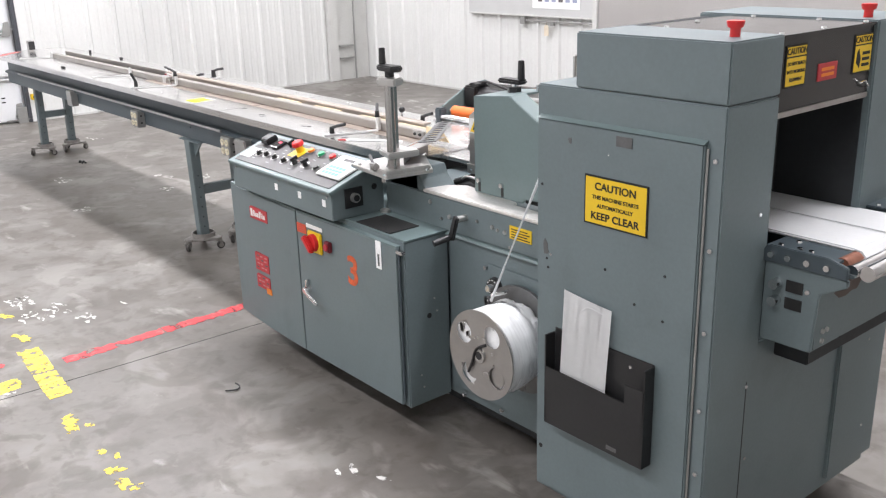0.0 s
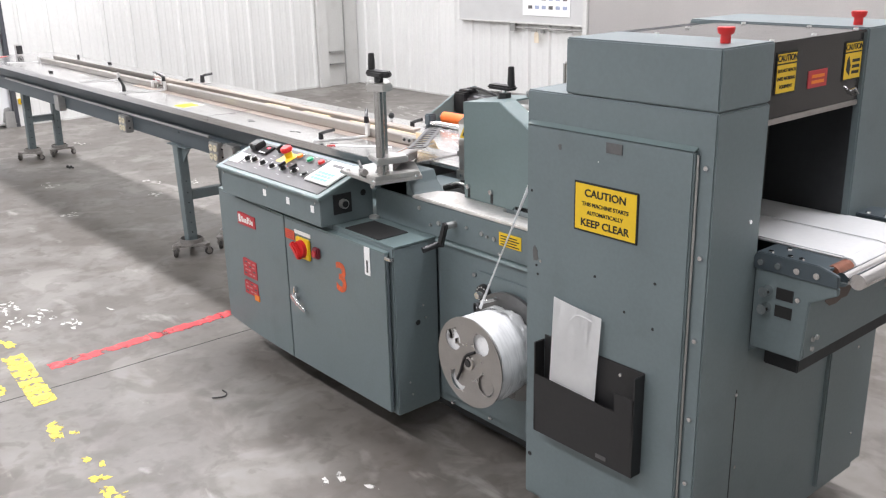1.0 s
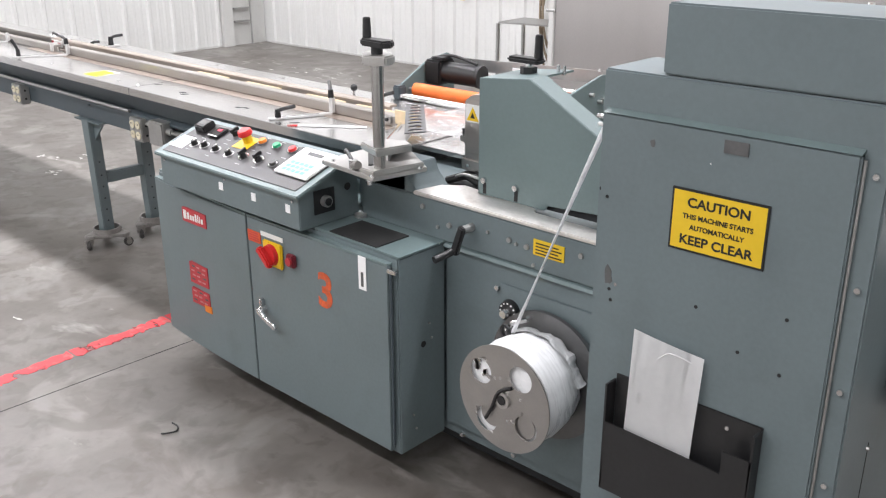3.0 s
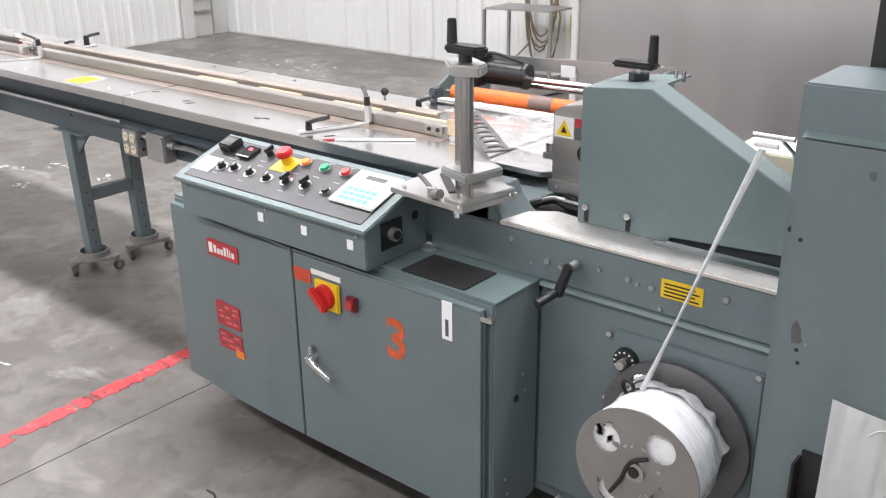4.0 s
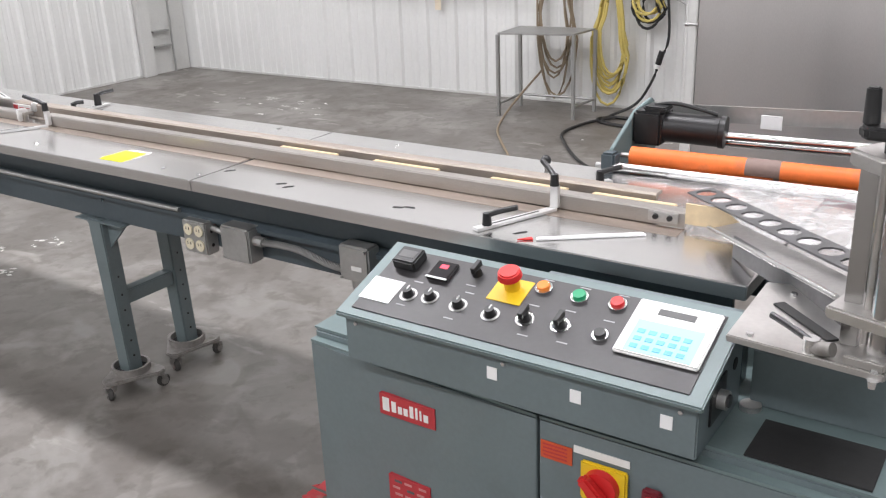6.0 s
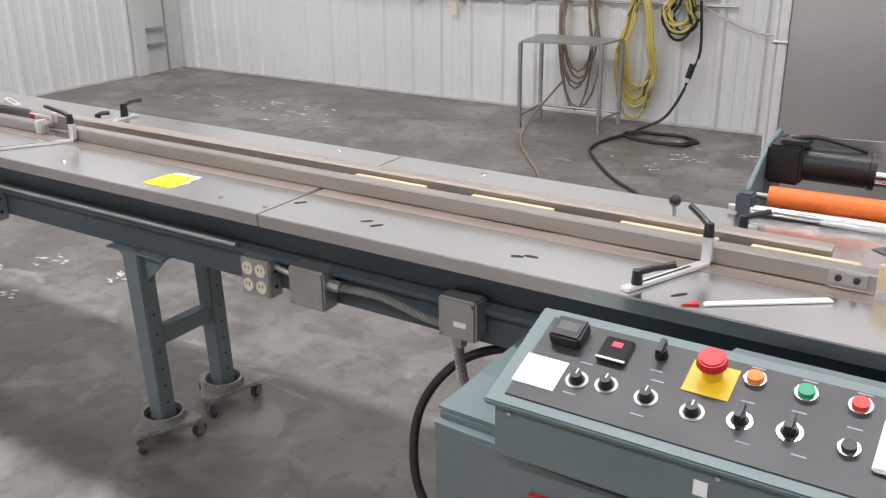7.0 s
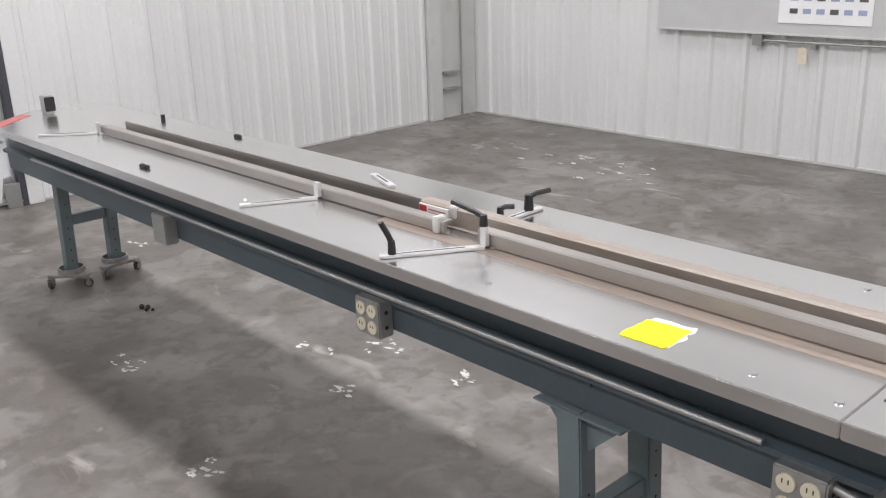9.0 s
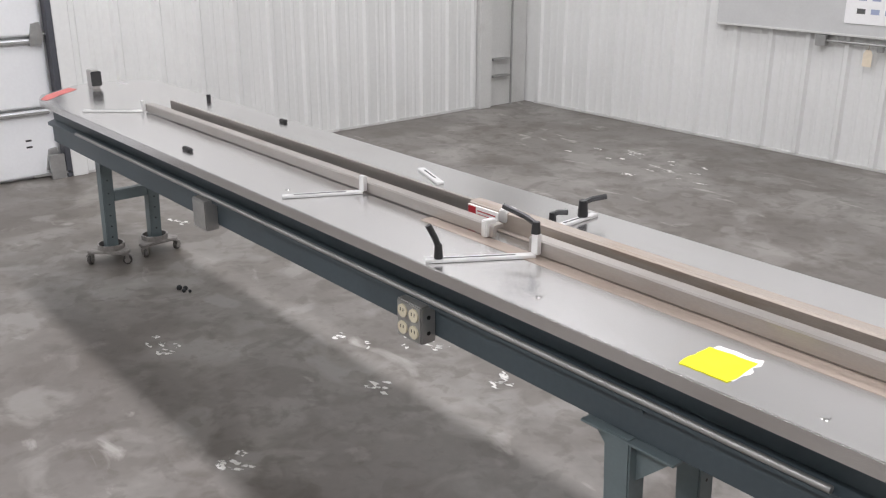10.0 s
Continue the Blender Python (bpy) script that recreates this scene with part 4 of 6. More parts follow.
def knob(x, v, dial=True, sel=False):
    k = on_panel("knob", cyl((0, 0, 0), (0, 0, 0.016), 0.0115, 18, 0.0095), x, v, 0.0085, BLACK, face, "", True)
    if dial:
        on_panel("dial_ring", ring((0, 0, 0.0006), (0, 0, 1), 0.0195, 0.0145, 0.001, 20), x, v, 0.0085, CHROME if sel else GALV, k)
    on_panel("pointer", box(-0.005 if sel else -0.0015, 0.005 if sel else 0.0015, -0.014 if sel else 0, 0.018 if sel else 0.012, 0.012, 0.026 if sel else 0.0175, 0.001), x, v, 0.0085, BLACK if sel else WHITE, k)


def button(x, v, material, r=0.014, label="", tall=0.014):
    b = on_panel("button_bezel", cyl((0, 0, 0), (0, 0, 0.007), r + 0.004, 20), x, v, 0.0085, CHROME, face, "", True)
    on_panel("button", cyl((0, 0, 0.006), (0, 0, tall), r, 20, r * 0.9), x, v, 0.0085, material, b, label, True)


for x, y in ((-0.985, 0.03), (-0.935, 0.036), (-0.865, 0.033), (-0.788, 0.03)):
    knob(x, V(y))
knob(-0.716, V(0.038), True, True)
knob(-0.643, V(0.043), True, True)
knob(-0.874, V(0.123), False, True)
button(-0.559, V(0.039), BLACK, 0.012, "black push button with a chrome rim")
button(-0.718, V(0.121), ORANGE, 0.014, "orange push button")
button(-0.639, V(0.118), GREEN, 0.014, "green push button")
button(-0.561, V(0.12), RED, 0.014, "red push button")
es = on_panel("stop_plate", box(-0.038, 0.038, -0.036, 0.034, 0, 0.0015, 0), -0.782, V(0.10), 0.0085, YELLOW, face, "yellow backing plate")
on_panel("stop_collar", cyl((0, 0, 0), (0, 0, 0.03), 0.0165, 20), -0.782, V(0.108), 0.0085, YELLOW, es, "", True)
on_panel("stop_button", cyl((0, 0, 0.028), (0, 0, 0.046), 0.026, 24, 0.022, bev=0.003), -0.782, V(0.108), 0.0085, RED, es, "red mushroom stop button", True)
mt = on_panel("counter", box(-0.029, 0.029, -0.024, 0.028, 0, 0.026, 0.004), -1.037, V(0.112), 0.0085, BLACK, face, "black counter block")
on_panel("counter_window", box(-0.019, 0.019, -0.008, 0.014, 0.026, 0.0268, 0), -1.037, V(0.112), 0.0085, GREYTAG, mt)
sw2 = on_panel("timer", box(-0.026, 0.026, -0.028, 0.028, 0, 0.010, 0.003), -0.948, V(0.106), 0.0085, GLOSS, face, "glossy dark timer module with a red display")
on_panel("timer_rim", box(-0.026, 0.026, -0.0285, -0.024, 0.010, 0.0112, 0), -0.948, V(0.106), 0.0085, WHITE, sw2)
on_panel("indicator", box(-0.009, 0.009, 0.004, 0.015, 0.010, 0.0108, 0), -0.948, V(0.106), 0.0085, glow("lit_red_display", (0.85, 0.05, 0.09), 0.6), sw2)
on_panel("card", box(-0.040, 0.038, -0.036, 0.032, 0, 0.0012, 0), -1.050, V(0.028), 0.0088, PAPER, face, "white paper card taped down")
lcd = on_panel("touch_panel", box(-0.080, 0.078, -0.066, 0.076, 0, 0.009, 0.003), -0.444, V(0.074), 0.0085, WHITE, face, "white operator keypad with a lit screen")
on_panel("display", box(-0.062, 0.062, -0.060, 0.020, 0.009, 0.0098, 0), -0.444, V(0.074), 0.0085, LCD, lcd, "pale blue lit keypad")
on_panel("display_slot", box(-0.035, 0.035, 0.040, 0.056, 0.009, 0.0098, 0), -0.444, V(0.074), 0.0085, GREYTAG, lcd)
KEY = mat("blue_key", (0.16, 0.48, 0.66), 0.5)
for r in range(3):
    for c in range(5):
        on_panel("key", box(-0.007, 0.007, -0.005, 0.005, 0, 0.001, 0), -0.49 + 0.0215 * c, V(0.03 + 0.018 * r), 0.0185, KEY, lcd)
LEGEND = mat("grey_legend", (0.35, 0.35, 0.36), 0.5)
for x, y in ((-0.985, 0.068), (-0.86, 0.07), (-0.79, 0.068), (-0.716, 0.076), (-0.64, 0.082), (-0.56, 0.079), (-0.72, 0.147), (-0.64, 0.146), (-0.56, 0.147), (-0.87, 0.09), (-0.985, 0.0), (-0.865, -0.004), (-0.7, 0.0), (-0.62, 0.005)):
    on_panel("legend_bar", box(-0.011, 0.011, -0.0013, 0.0013, 0, 0.0004, 0), x, V(y), 0.0088, LEGEND, face)
for x in (-0.756, -0.581, -0.410):
    part("white_tag", box(x, x + 0.022, -0.0418, -0.0402, 0.810, 0.836, 0), PAPER, con, "small white paper tag")
for x in (NX0 + 0.03, -0.72, NX1 - 0.03):
    bolt_head(con, (x, -0.04, 0.85), (0, -1, 0), 0.0055, 0.004, CHROME, "screw")
sk = part("socket_plate", box(NX1, NX1 + 0.004, 0.015, 0.095, 0.80, 0.875, 0.001), BLACK, con, "black plate with a round connector")
part("connector", cyl((NX1 + 0.004, 0.055, 0.838), (NX1 + 0.02, 0.055, 0.838), 0.018, 18), GALV, sk, "round metal connector", True)
part("connector_core", cyl((NX1 + 0.02, 0.055, 0.838), (NX1 + 0.024, 0.055, 0.838), 0.012, 16), BLACK, sk)
part("side_hole", cyl((NX1, 0.15, 0.862), (NX1 + 0.0015, 0.15, 0.862), 0.012, 14), INK, con)
rail = thing("console_rail", "grey-green painted rail behind the console", "rail")
part("rail_tube", prism([(0.245, 0.86), (0.245, 0.89), (0.27, 0.902), (0.30, 0.902), (0.30, 0.86)], "x", -0.80, -0.33, 0.004), PAINT, rail)
part("rail_post", box(-0.75, -0.70, 0.25, 0.29, 0.7622, 0.86, 0.002), PAINT, rail)
part("rail_post", box(-0.40, -0.36, 0.25, 0.29, 0.7622, 0.86, 0.002), PAINT, rail)

# ---- machine bed ----
bed = thing("machine_bed", "grey-green painted machine bed with a worn steel ledge", "machine")
part("body", box(-0.33, 0.70, 0.215, 0.88, 0.12, 0.87, 0.003), PAINT, bed, "grey-green painted bed")
part("lower_panel", box(0.025, 0.66, 0.20, 0.216, 0.16, 0.745, 0.003), PAINT, bed, "flat lower panel")
part("upper_panel", box(-0.325, 0.66, 0.192, 0.216, 0.762, 0.878, 0.003), PAINT, bed, "flat upper panel with bolts")
part("lip", prism([(0.185, 0.748), (0.205, 0.748), (0.216, 0.764), (0.19, 0.756)], "x", 0.025, 0.66), PAINT_L, bed, "bevelled lip, paler for the light from above")
part("ledge", prism([(-0.10, 0.19), (0.66, 0.19), (0.66, 0.262), (0.285, 0.272), (0.27, 0.30), (-0.02, 0.335), (-0.08, 0.29)], "z", 0.878, 0.89, 0.003), LEDGE, bed, "worn bare steel ledge")
part("ledge_rise", prism([(-0.33, 0.876), (-0.33, 0.955), (-0.14, 0.955), (-0.125, 0.92), (-0.10, 0.893), (-0.08, 0.878)], "y", 0.20, 0.33, 0.002), PAINT, bed, "curved shoulder")
# No hollow here: a thin dark sheet paints the well's shade.
part("well", box(-0.13, 0.10, 0.335, 0.60, 0.871, 0.874, 0), DARK, bed, "flat dark sheet for the shade of an open well")
part("cable", tube([(-0.12, 0.36, 0.88), (-0.06, 0.38, 0.90), (0.0, 0.37, 0.893), (0.06, 0.39, 0.89), (0.10, 0.42, 0.885)], 0.012, 8, smooth_steps=6), CORD, bed, "black cables in the well", True)
part("cable", tube([(-0.11, 0.40, 0.885), (-0.04, 0.40, 0.915), (0.03, 0.385, 0.90), (0.09, 0.40, 0.895)], 0.008, 8, smooth_steps=6), CORD, bed, "", True)
part("cable", tube([(-0.10, 0.37, 0.89), (-0.05, 0.36, 0.912), (0.01, 0.365, 0.908), (0.08, 0.38, 0.90)], 0.005, 8, smooth_steps=6), GALV, bed, "", True)
# Dark box paints the black shadow in the gap between ledge and guard.
part("dark_slot", box(0.30, 0.65, 0.31, 0.33, 0.8905, 0.96, 0), DARK, bed)
for x, z, r in ((-0.06, 0.85, 0.009), (0.0, 0.80, 0.006), (0.045, 0.815, 0.010), (0.085, 0.81, 0.009), (0.19, 0.83, 0.006), (0.265, 0.825, 0.009), (0.29, 0.82, 0.006), (0.325, 0.82, 0.009), (0.50, 0.84, 0.009), (0.35, 0.775, 0.006)):
    bolt_head(bed, (x, 0.192, z), (0, -1, 0), r, 0.006, GALV)
yl = part("caution_label", box(0.348, 0.448, 0.1895, 0.1921, 0.806, 0.850, 0), YELLOW, bed, "small yellow caution label")
for k in range(4):
    part("label_bar", box(0.356, 0.44 - 0.010 * (k % 2), 0.1888, 0.1896, 0.811 + 0.009 * k, 0.8145 + 0.009 * k, 0), INK, yl)
hc = part("hand_crank", cyl((0.13, 0.192, 0.83), (0.13, 0.15, 0.83), 0.012, 14), GALV, bed, "black folding hand crank", True)
part("crank_arm", prism([(0.095, 0.762), (0.118, 0.752), (0.147, 0.838), (0.128, 0.848)], "y", 0.135, 0.152, 0.004), BLACK, hc)
part("crank_grip", cyl((0.105, 0.145, 0.765), (0.09, 0.08, 0.752), 0.011, 14), BLACK, hc, "", True)
ap = part("access_plate", box(0.235, 0.60, 0.1935, 0.2005, 0.22, 0.69, 0.002), PAINT, bed, "screwed access plate")
for x, z in ((0.225, 0.672), (0.59, 0.68), (0.225, 0.50), (0.59, 0.30), (0.30, 0.16), (0.10, 0.145)):
    bolt_head(bed, (x, 0.1935, z), (0, -1, 0), 0.009, 0.006, CHROME)
dial = part("dial", cyl((0.275, 0.1935, 0.618), (0.275, 0.178, 0.618), 0.033, 24, 0.030), BLACK, bed, "black numbered dial with chrome centre", True)
part("dial_hub", cyl((0.275, 0.178, 0.618), (0.275, 0.155, 0.618), 0.014, 16, 0.011), CHROME, dial, "", True)
for k in range(12):
    a = k * math.pi / 6
    part("dial_mark", cyl((0.275 + 0.025 * math.cos(a), 0.1785, 0.618 + 0.025 * math.sin(a)), (0.275 + 0.025 * math.cos(a), 0.1765, 0.618 + 0.025 * math.sin(a)), 0.0028, 6), WHITE, dial)
part("guide_arm", tube([(0.36, 0.20, 0.63), (0.36, 0.15, 0.63), (0.335, 0.12, 0.622), (0.32, 0.12, 0.60)], 0.007, 8), CHROME, bed, "small film guide arm", True)
part("guide_eye", ring((0.325, 0.11, 0.60), (0.3, 1, 0), 0.02, 0.014, 0.008, 20), BLACK, bed)
# Near-black block fills in the shade below the bed.
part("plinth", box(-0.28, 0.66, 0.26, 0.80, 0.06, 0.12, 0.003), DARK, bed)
for x in (-0.2, 0.55):
    for y in (0.32, 0.72):
        part("foot", cyl((x, y, 0), (x, y, 0.06), 0.025, 12), DARK, bed)

# ---- scrap reel ----
reel = thing("scrap_film_reel", "steel reel wound full of white scrap film", "reel")
RC = Vector((0.412, 0.0, 0.472))


def flange(y, r, hole, material, label):
    """A reel flange: disc with four round holes cut through."""
    bm = bmesh.new()
    seg = 72
    holes = [(0.095 * math.cos(a), 0.095 * math.sin(a)) for a in (0.95, 2.5, 4.1, 5.65)]
    n = 26

    # radial rings, skipping the cells inside the holes, snapped to the hole edges
    def snap(x, z):
        for hx, hz in holes:
            d = math.hypot(x - hx, z - hz)
            if d < hole * 1.16 and d > 1e-6:
                return hx + (x - hx) * hole / d if d > hole * 0.8 else x, hz + (z - hz) * hole / d if d > hole * 0.8 else z
        return x, z

    rows = []
    for i in range(n + 1):
        rr = 0.012 + (r - 0.012) * i / n
        row = []
        for k in range(seg):
            a = 2 * math.pi * k / seg
            row.append(snap(rr * math.cos(a), rr * math.sin(a)))
        rows.append(row)
    vs = {}

    def vert(i, k):
        if (i, k) not in vs:
            x, z = rows[i][k]
            vs[i, k] = bm.verts.new((RC.x + x, y, RC.z + z))
        return vs[i, k]

    for i in range(n):
        for k in range(seg):
            q = [(i, k), (i, (k + 1) % seg), (i + 1, (k + 1) % seg), (i + 1, k)]
            cx = sum(rows[a][b][0] for a, b in q) / 4
            cz = sum(rows[a][b][1] for a, b in q) / 4
            if all(math.hypot(cx - hx, cz - hz) > hole * 0.985 for hx, hz in holes):
                try:
                    bm.faces.new([vert(a, b) for a, b in q])
                except ValueError:
                    pass
    bmesh.ops.recalc_face_normals(bm, faces=bm.faces[:])
    bmesh.ops.solidify(bm, geom=bm.faces[:], thickness=0.0035)
    return part("flange", bm, material, reel, label)


DISC = mat("brushed_reel_disc", (0.40, 0.385, 0.37), 0.38, 0.8, 0.1, 5, 120, 0.03, stretch=(3, 1, 3))
flange(0.0, 0.150, 0.036, DISC, "brushed steel reel flange with four round holes")
part("back_disc", cyl((RC.x, 0.172, RC.z), (RC.x, 0.185, RC.z), 0.185, 48), mat("smoky_back_disc", (0.16, 0.16, 0.16), 0.3, 0.6), reel, "dark back flange", True)
bm = bmesh.new()
prof = [(0.010, 0.120), (0.014, 0.140), (0.035, 0.142), (0.075, 0.145), (0.11, 0.142), (0.145, 0.133), (0.165, 0.125), (0.172, 0.10)]
rings_ = []
rw = random.Random(9)
for y, r in prof:
    rings_.append([bm.verts.new((RC.x + (r + rw.uniform(-0.004, 0.004)) * math.cos(2 * math.pi * k / 48), y, RC.z + (r + rw.uniform(-0.003, 0.003)) * math.sin(2 * math.pi * k / 48))) for k in range(48)])
for i in range(len(prof) - 1):
    for k in range(48):
        bm.faces.new((rings_[i][k], rings_[i][(k + 1) % 48], rings_[i + 1][(k + 1) % 48], rings_[i + 1][k]))
bm.faces.new(rings_[0])
bm.faces.new(rings_[-1][::-1])
bmesh.ops.recalc_face_normals(bm, faces=bm.faces[:])
part("film_winding", bm, WRAP, reel, "tight winding of white film", True)
bm = bmesh.new()
prev = None
for k in range(41):
    a = 0.2 + k * 0.075
    lift = 0.007 * noise.noise(Vector((a * 2.7, 0.3, 0))) + 0.003 * noise.noise(Vector((a * 9, 2.3, 0)))
    row = [bm.verts.new((RC.x + r * math.cos(a), y + 0.012 * noise.noise(Vector((a * 4, y * 30, 0))), RC.z + r * math.sin(a))) for y, r in ((0.125, 0.143), (0.143, 0.143 + lift), (0.158, 0.140 + lift * 1.5), (0.170, 0.134 + lift * 2))]
    if prev:
        for j in range(3):
            bm.faces.new((prev[j], prev[j + 1], row[j + 1], row[j]))
    prev = row
part("loose_film", bm, WRAP, reel, "crumpled loose film at the back of the winding")
for a, off, turn in ((4.1, 0.020, 0.95), (5.65, 0.012, 3.3)):
    hx, hz = RC.x + 0.095 * math.cos(a) + off * math.cos(turn), RC.z + 0.095 * math.sin(a) + off * math.sin(turn)
    part("inner_plate", cyl((hx, 0.0045, hz), (hx, 0.0085, hz), 0.036, 28), DISC, reel, "inner plate behind the holes")
for k in range(9):
    a = 2.5
    hx, hz = RC.x + 0.095 * math.cos(a) + rw.uniform(-0.022, 0.022), RC.z + 0.095 * math.sin(a) + rw.uniform(-0.022, 0.022)
    part("film_fold", prism(ragged(hx, hz, rw.uniform(0.006, 0.016), rw.uniform(0.015, 0.03), rw.uniform(0, 3), rw, 9, 0.4), "y", 0.005, 0.0098), GALV if k % 2 else DISC, reel)
part("hub", ring((RC.x, -0.004, RC.z), (0, 1, 0), 0.024, 0.014, 0.012, 24), ALU, reel)
part("hub_core", cyl((RC.x, -0.002, RC.z), (RC.x, -0.012, RC.z), 0.013, 16), BLACK, reel)
part("axle", cyl((RC.x, 0.0, RC.z), (RC.x, 0.2, RC.z), 0.015, 12), GALV, reel)
part("retaining_wire", tube([(RC.x + 0.03, -0.006, RC.z + 0.045), (RC.x - 0.01, -0.010, RC.z + 0.02), (RC.x - 0.03, -0.010, RC.z - 0.03), (RC.x - 0.055, -0.006, RC.z - 0.075)], 0.005, 8, smooth_steps=4), BLACK, reel, "black bent retaining wire", True)
for a in (1.75, 2.05, 5.0, 5.25, 0.35):
    bolt_head(reel, (RC.x + 0.06 * math.cos(a), 0.0, RC.z + 0.06 * math.sin(a)), (0, -1, 0), 0.005, 0.004, CHROME, "rivet")
strip = thing("film_trim_strip", "twisted clear film trim running up to the guide roller", "film strip")
bm = bmesh.new()
a, b = Vector((0.375, 0.08, 0.625)), Vector((0.529, 0.218, 1.172))
prev = None
for k in range(25):
    t = k / 24
    p = a.lerp(b, t)
    w = 0.0078 - 0.0018 * math.sin(t * 3.1)
    ang = 0.4 + 0.5 * math.sin(t * 5)
    d = Vector((math.cos(ang), -math.sin(ang) * 0.4, -0.2)) * w
    row = [bm.verts.new(p + d * s + Vector((0, -0.005 * (1 - s * s), 0))) for s in (-1, -0.4, 0.4, 1)]
    if prev:
        for j in range(3):
            bm.faces.new((prev[j], prev[j + 1], row[j + 1], row[j]))
    prev = row
bmesh.ops.solidify(bm, geom=bm.faces[:], thickness=0.001)
part("film", bm, WRAP, strip, "", True)

# ---- seal head guard ----
grd = thing("seal_head_guard", "pale green sheet-metal guard with a sloping end", "guard")
gp = [(0.06, 0.8905), (0.06, 1.225), (0.235, 1.242), (0.60, 1.045), (0.60, 0.925), (0.31, 0.905), (0.30, 0.8905)]
part("front_sheet", prism(gp, "y", 0.298, 0.304, 0.0015), PAINT_L, grd, "pale green front sheet")
part("top_sheet", prism([(0.06, 1.219), (0.06, 1.225), (0.235, 1.242), (0.235, 1.236)], "y", 0.304, 0.50), PAINT_L, grd)
part("slope_sheet", prism([(0.235, 1.236), (0.235, 1.242), (0.60, 1.045), (0.598, 1.039)], "y", 0.304, 0.375), PAINT_L, grd)
part("slope_return", prism([(0.235, 1.10), (0.235, 1.235), (0.598, 1.038), (0.598, 1.0)], "y", 0.371, 0.375), PAINT_L, grd)
part("end_sheet", box(0.06, 0.064, 0.304, 0.50, 0.90, 1.219, 0), PAINT_L, grd)
for x in (0.085, 0.20):
    s = part("slot_bolt", cyl((x, 0.298, 0.935), (x, 0.288, 0.935), 0.0085, 14), CHROME, grd, "bright slotted bolt", True)
    part("slot", box(x - 0.006, x + 0.006, 0.2968, 0.2982, 0.895, 0.928, 0), INK, s)
ck = part("hand_crank", cyl((0.145, 0.41, 1.228), (0.145, 0.41, 1.252), 0.024, 6), BLACK, grd, "black hand crank with an upright grip", True)
part("crank_shaft", cyl((0.145, 0.41, 1.25), (0.145, 0.41, 1.265), 0.012, 14), CHROME, ck, "", True)
part("crank_arm", box(0.08, 0.19, 0.388, 0.432, 1.262, 1.278, 0.006), BLACK, ck)
part("crank_grip", cyl((0.178, 0.41, 1.278), (0.178, 0.41, 1.342), 0.013, 14, 0.0105, bev=0.002), BLACK, ck, "", True)
for x in (0.225, 0.245):
    part("stud", cyl((x, 0.44, 1.236), (x, 0.44, 1.262), 0.005), CHROME, grd)
gb = part("guide_roller_bracket", tube([(0.56, 0.36, 1.09), (0.565, 0.30, 1.15), (0.565, 0.225, 1.192)], 0.004, 8), CHROME, grd, "bright film guide roller", True)
part("guide_roller", cyl((0.505, 0.222, 1.198), (0.59, 0.222, 1.198), 0.0055, 14), CHROME, grd, "", True)
part("guide_roller", cyl((0.512, 0.218, 1.180), (0.56, 0.218, 1.180), 0.005, 14), WHITE, grd, "", True)
for z in (1.0, 0.955):
    part("side_fitting", cyl((0.585, 0.285, z), (0.625, 0.280, z + 0.01), 0.010, 12), CHROME, grd, "bright pipe fitting", True)
    part("fitting_nut", cyl((0.590, 0.284, z + 0.001), (0.604, 0.282, z + 0.005), 0.015, 6), CHROME, grd)
cov = thing("outfeed_cover", "cream plastic cover on the bed behind the guard", "cover")
part("cover_shell", prism([(0.36, 0.8705), (0.36, 1.085), (0.375, 1.095), (0.54, 1.095), (0.56, 1.085), (0.56, 0.8705)], "y", 0.46, 0.62, 0.003), mat("cream_cover_plastic", (0.80, 0.74, 0.58), 0.5, 0, 0.06), cov)

# seal mechanism block beside the guard
mech = thing("seal_mechanism", "steel mechanism housing with a warning label", "machine part")
part("housing", prism([(-0.085, 0.915), (-0.085, 1.125), (-0.06, 1.145), (0.0, 1.155), (0.056, 1.15), (0.056, 0.905)], "y", 0.40, 0.62, 0.003), STEEL, mech, "bare steel housing")
part("front_lip", box(-0.09, 0.056, 0.392, 0.40, 0.915, 0.95, 0.002), STEEL, mech)
for x in (-0.06, 0.03):
    bolt_head(mech, (x, 0.392, 0.932), (0, -1, 0), 0.007, 0.005, CHROME)
part("bore", cyl((0.015, 0.40, 1.03), (0.015, 0.398, 1.03), 0.024, 20), INK, mech)
wl = part("warning_label", box(-0.078, -0.02, 0.397, 0.4005, 1.065, 1.118, 0), WHITE, mech, "warning label with a yellow triangle")
part("triangle", prism([(-0.073, 1.070), (-0.025, 1.070), (-0.049, 1.112)], "y", 0.3962, 0.397), YELLOW, wl)
part("triangle_mark", prism([(-0.058, 1.078), (-0.040, 1.078), (-0.049, 1.096)], "y", 0.3956, 0.3962), INK, wl)
part("label_field", box(-0.018, 0.045, 0.397, 0.4005, 1.065, 1.095, 0), GREYTAG, mech)
part("label_field", box(-0.018, 0.045, 0.397, 0.4005, 1.097, 1.118, 0), REDSIGN, mech)
part("support", box(-0.07, 0.05, 0.45, 0.58, 0.87, 0.915, 0.002), DARK, mech)
part("shaft_block", box(-0.14, -0.085, 0.44, 0.47, 0.985, 1.005, 0.002), ALU, mech)
part("knob", cyl((-0.12, 0.45, 1.005), (-0.12, 0.45, 1.03), 0.014, 12), CHROME, mech, "", True)

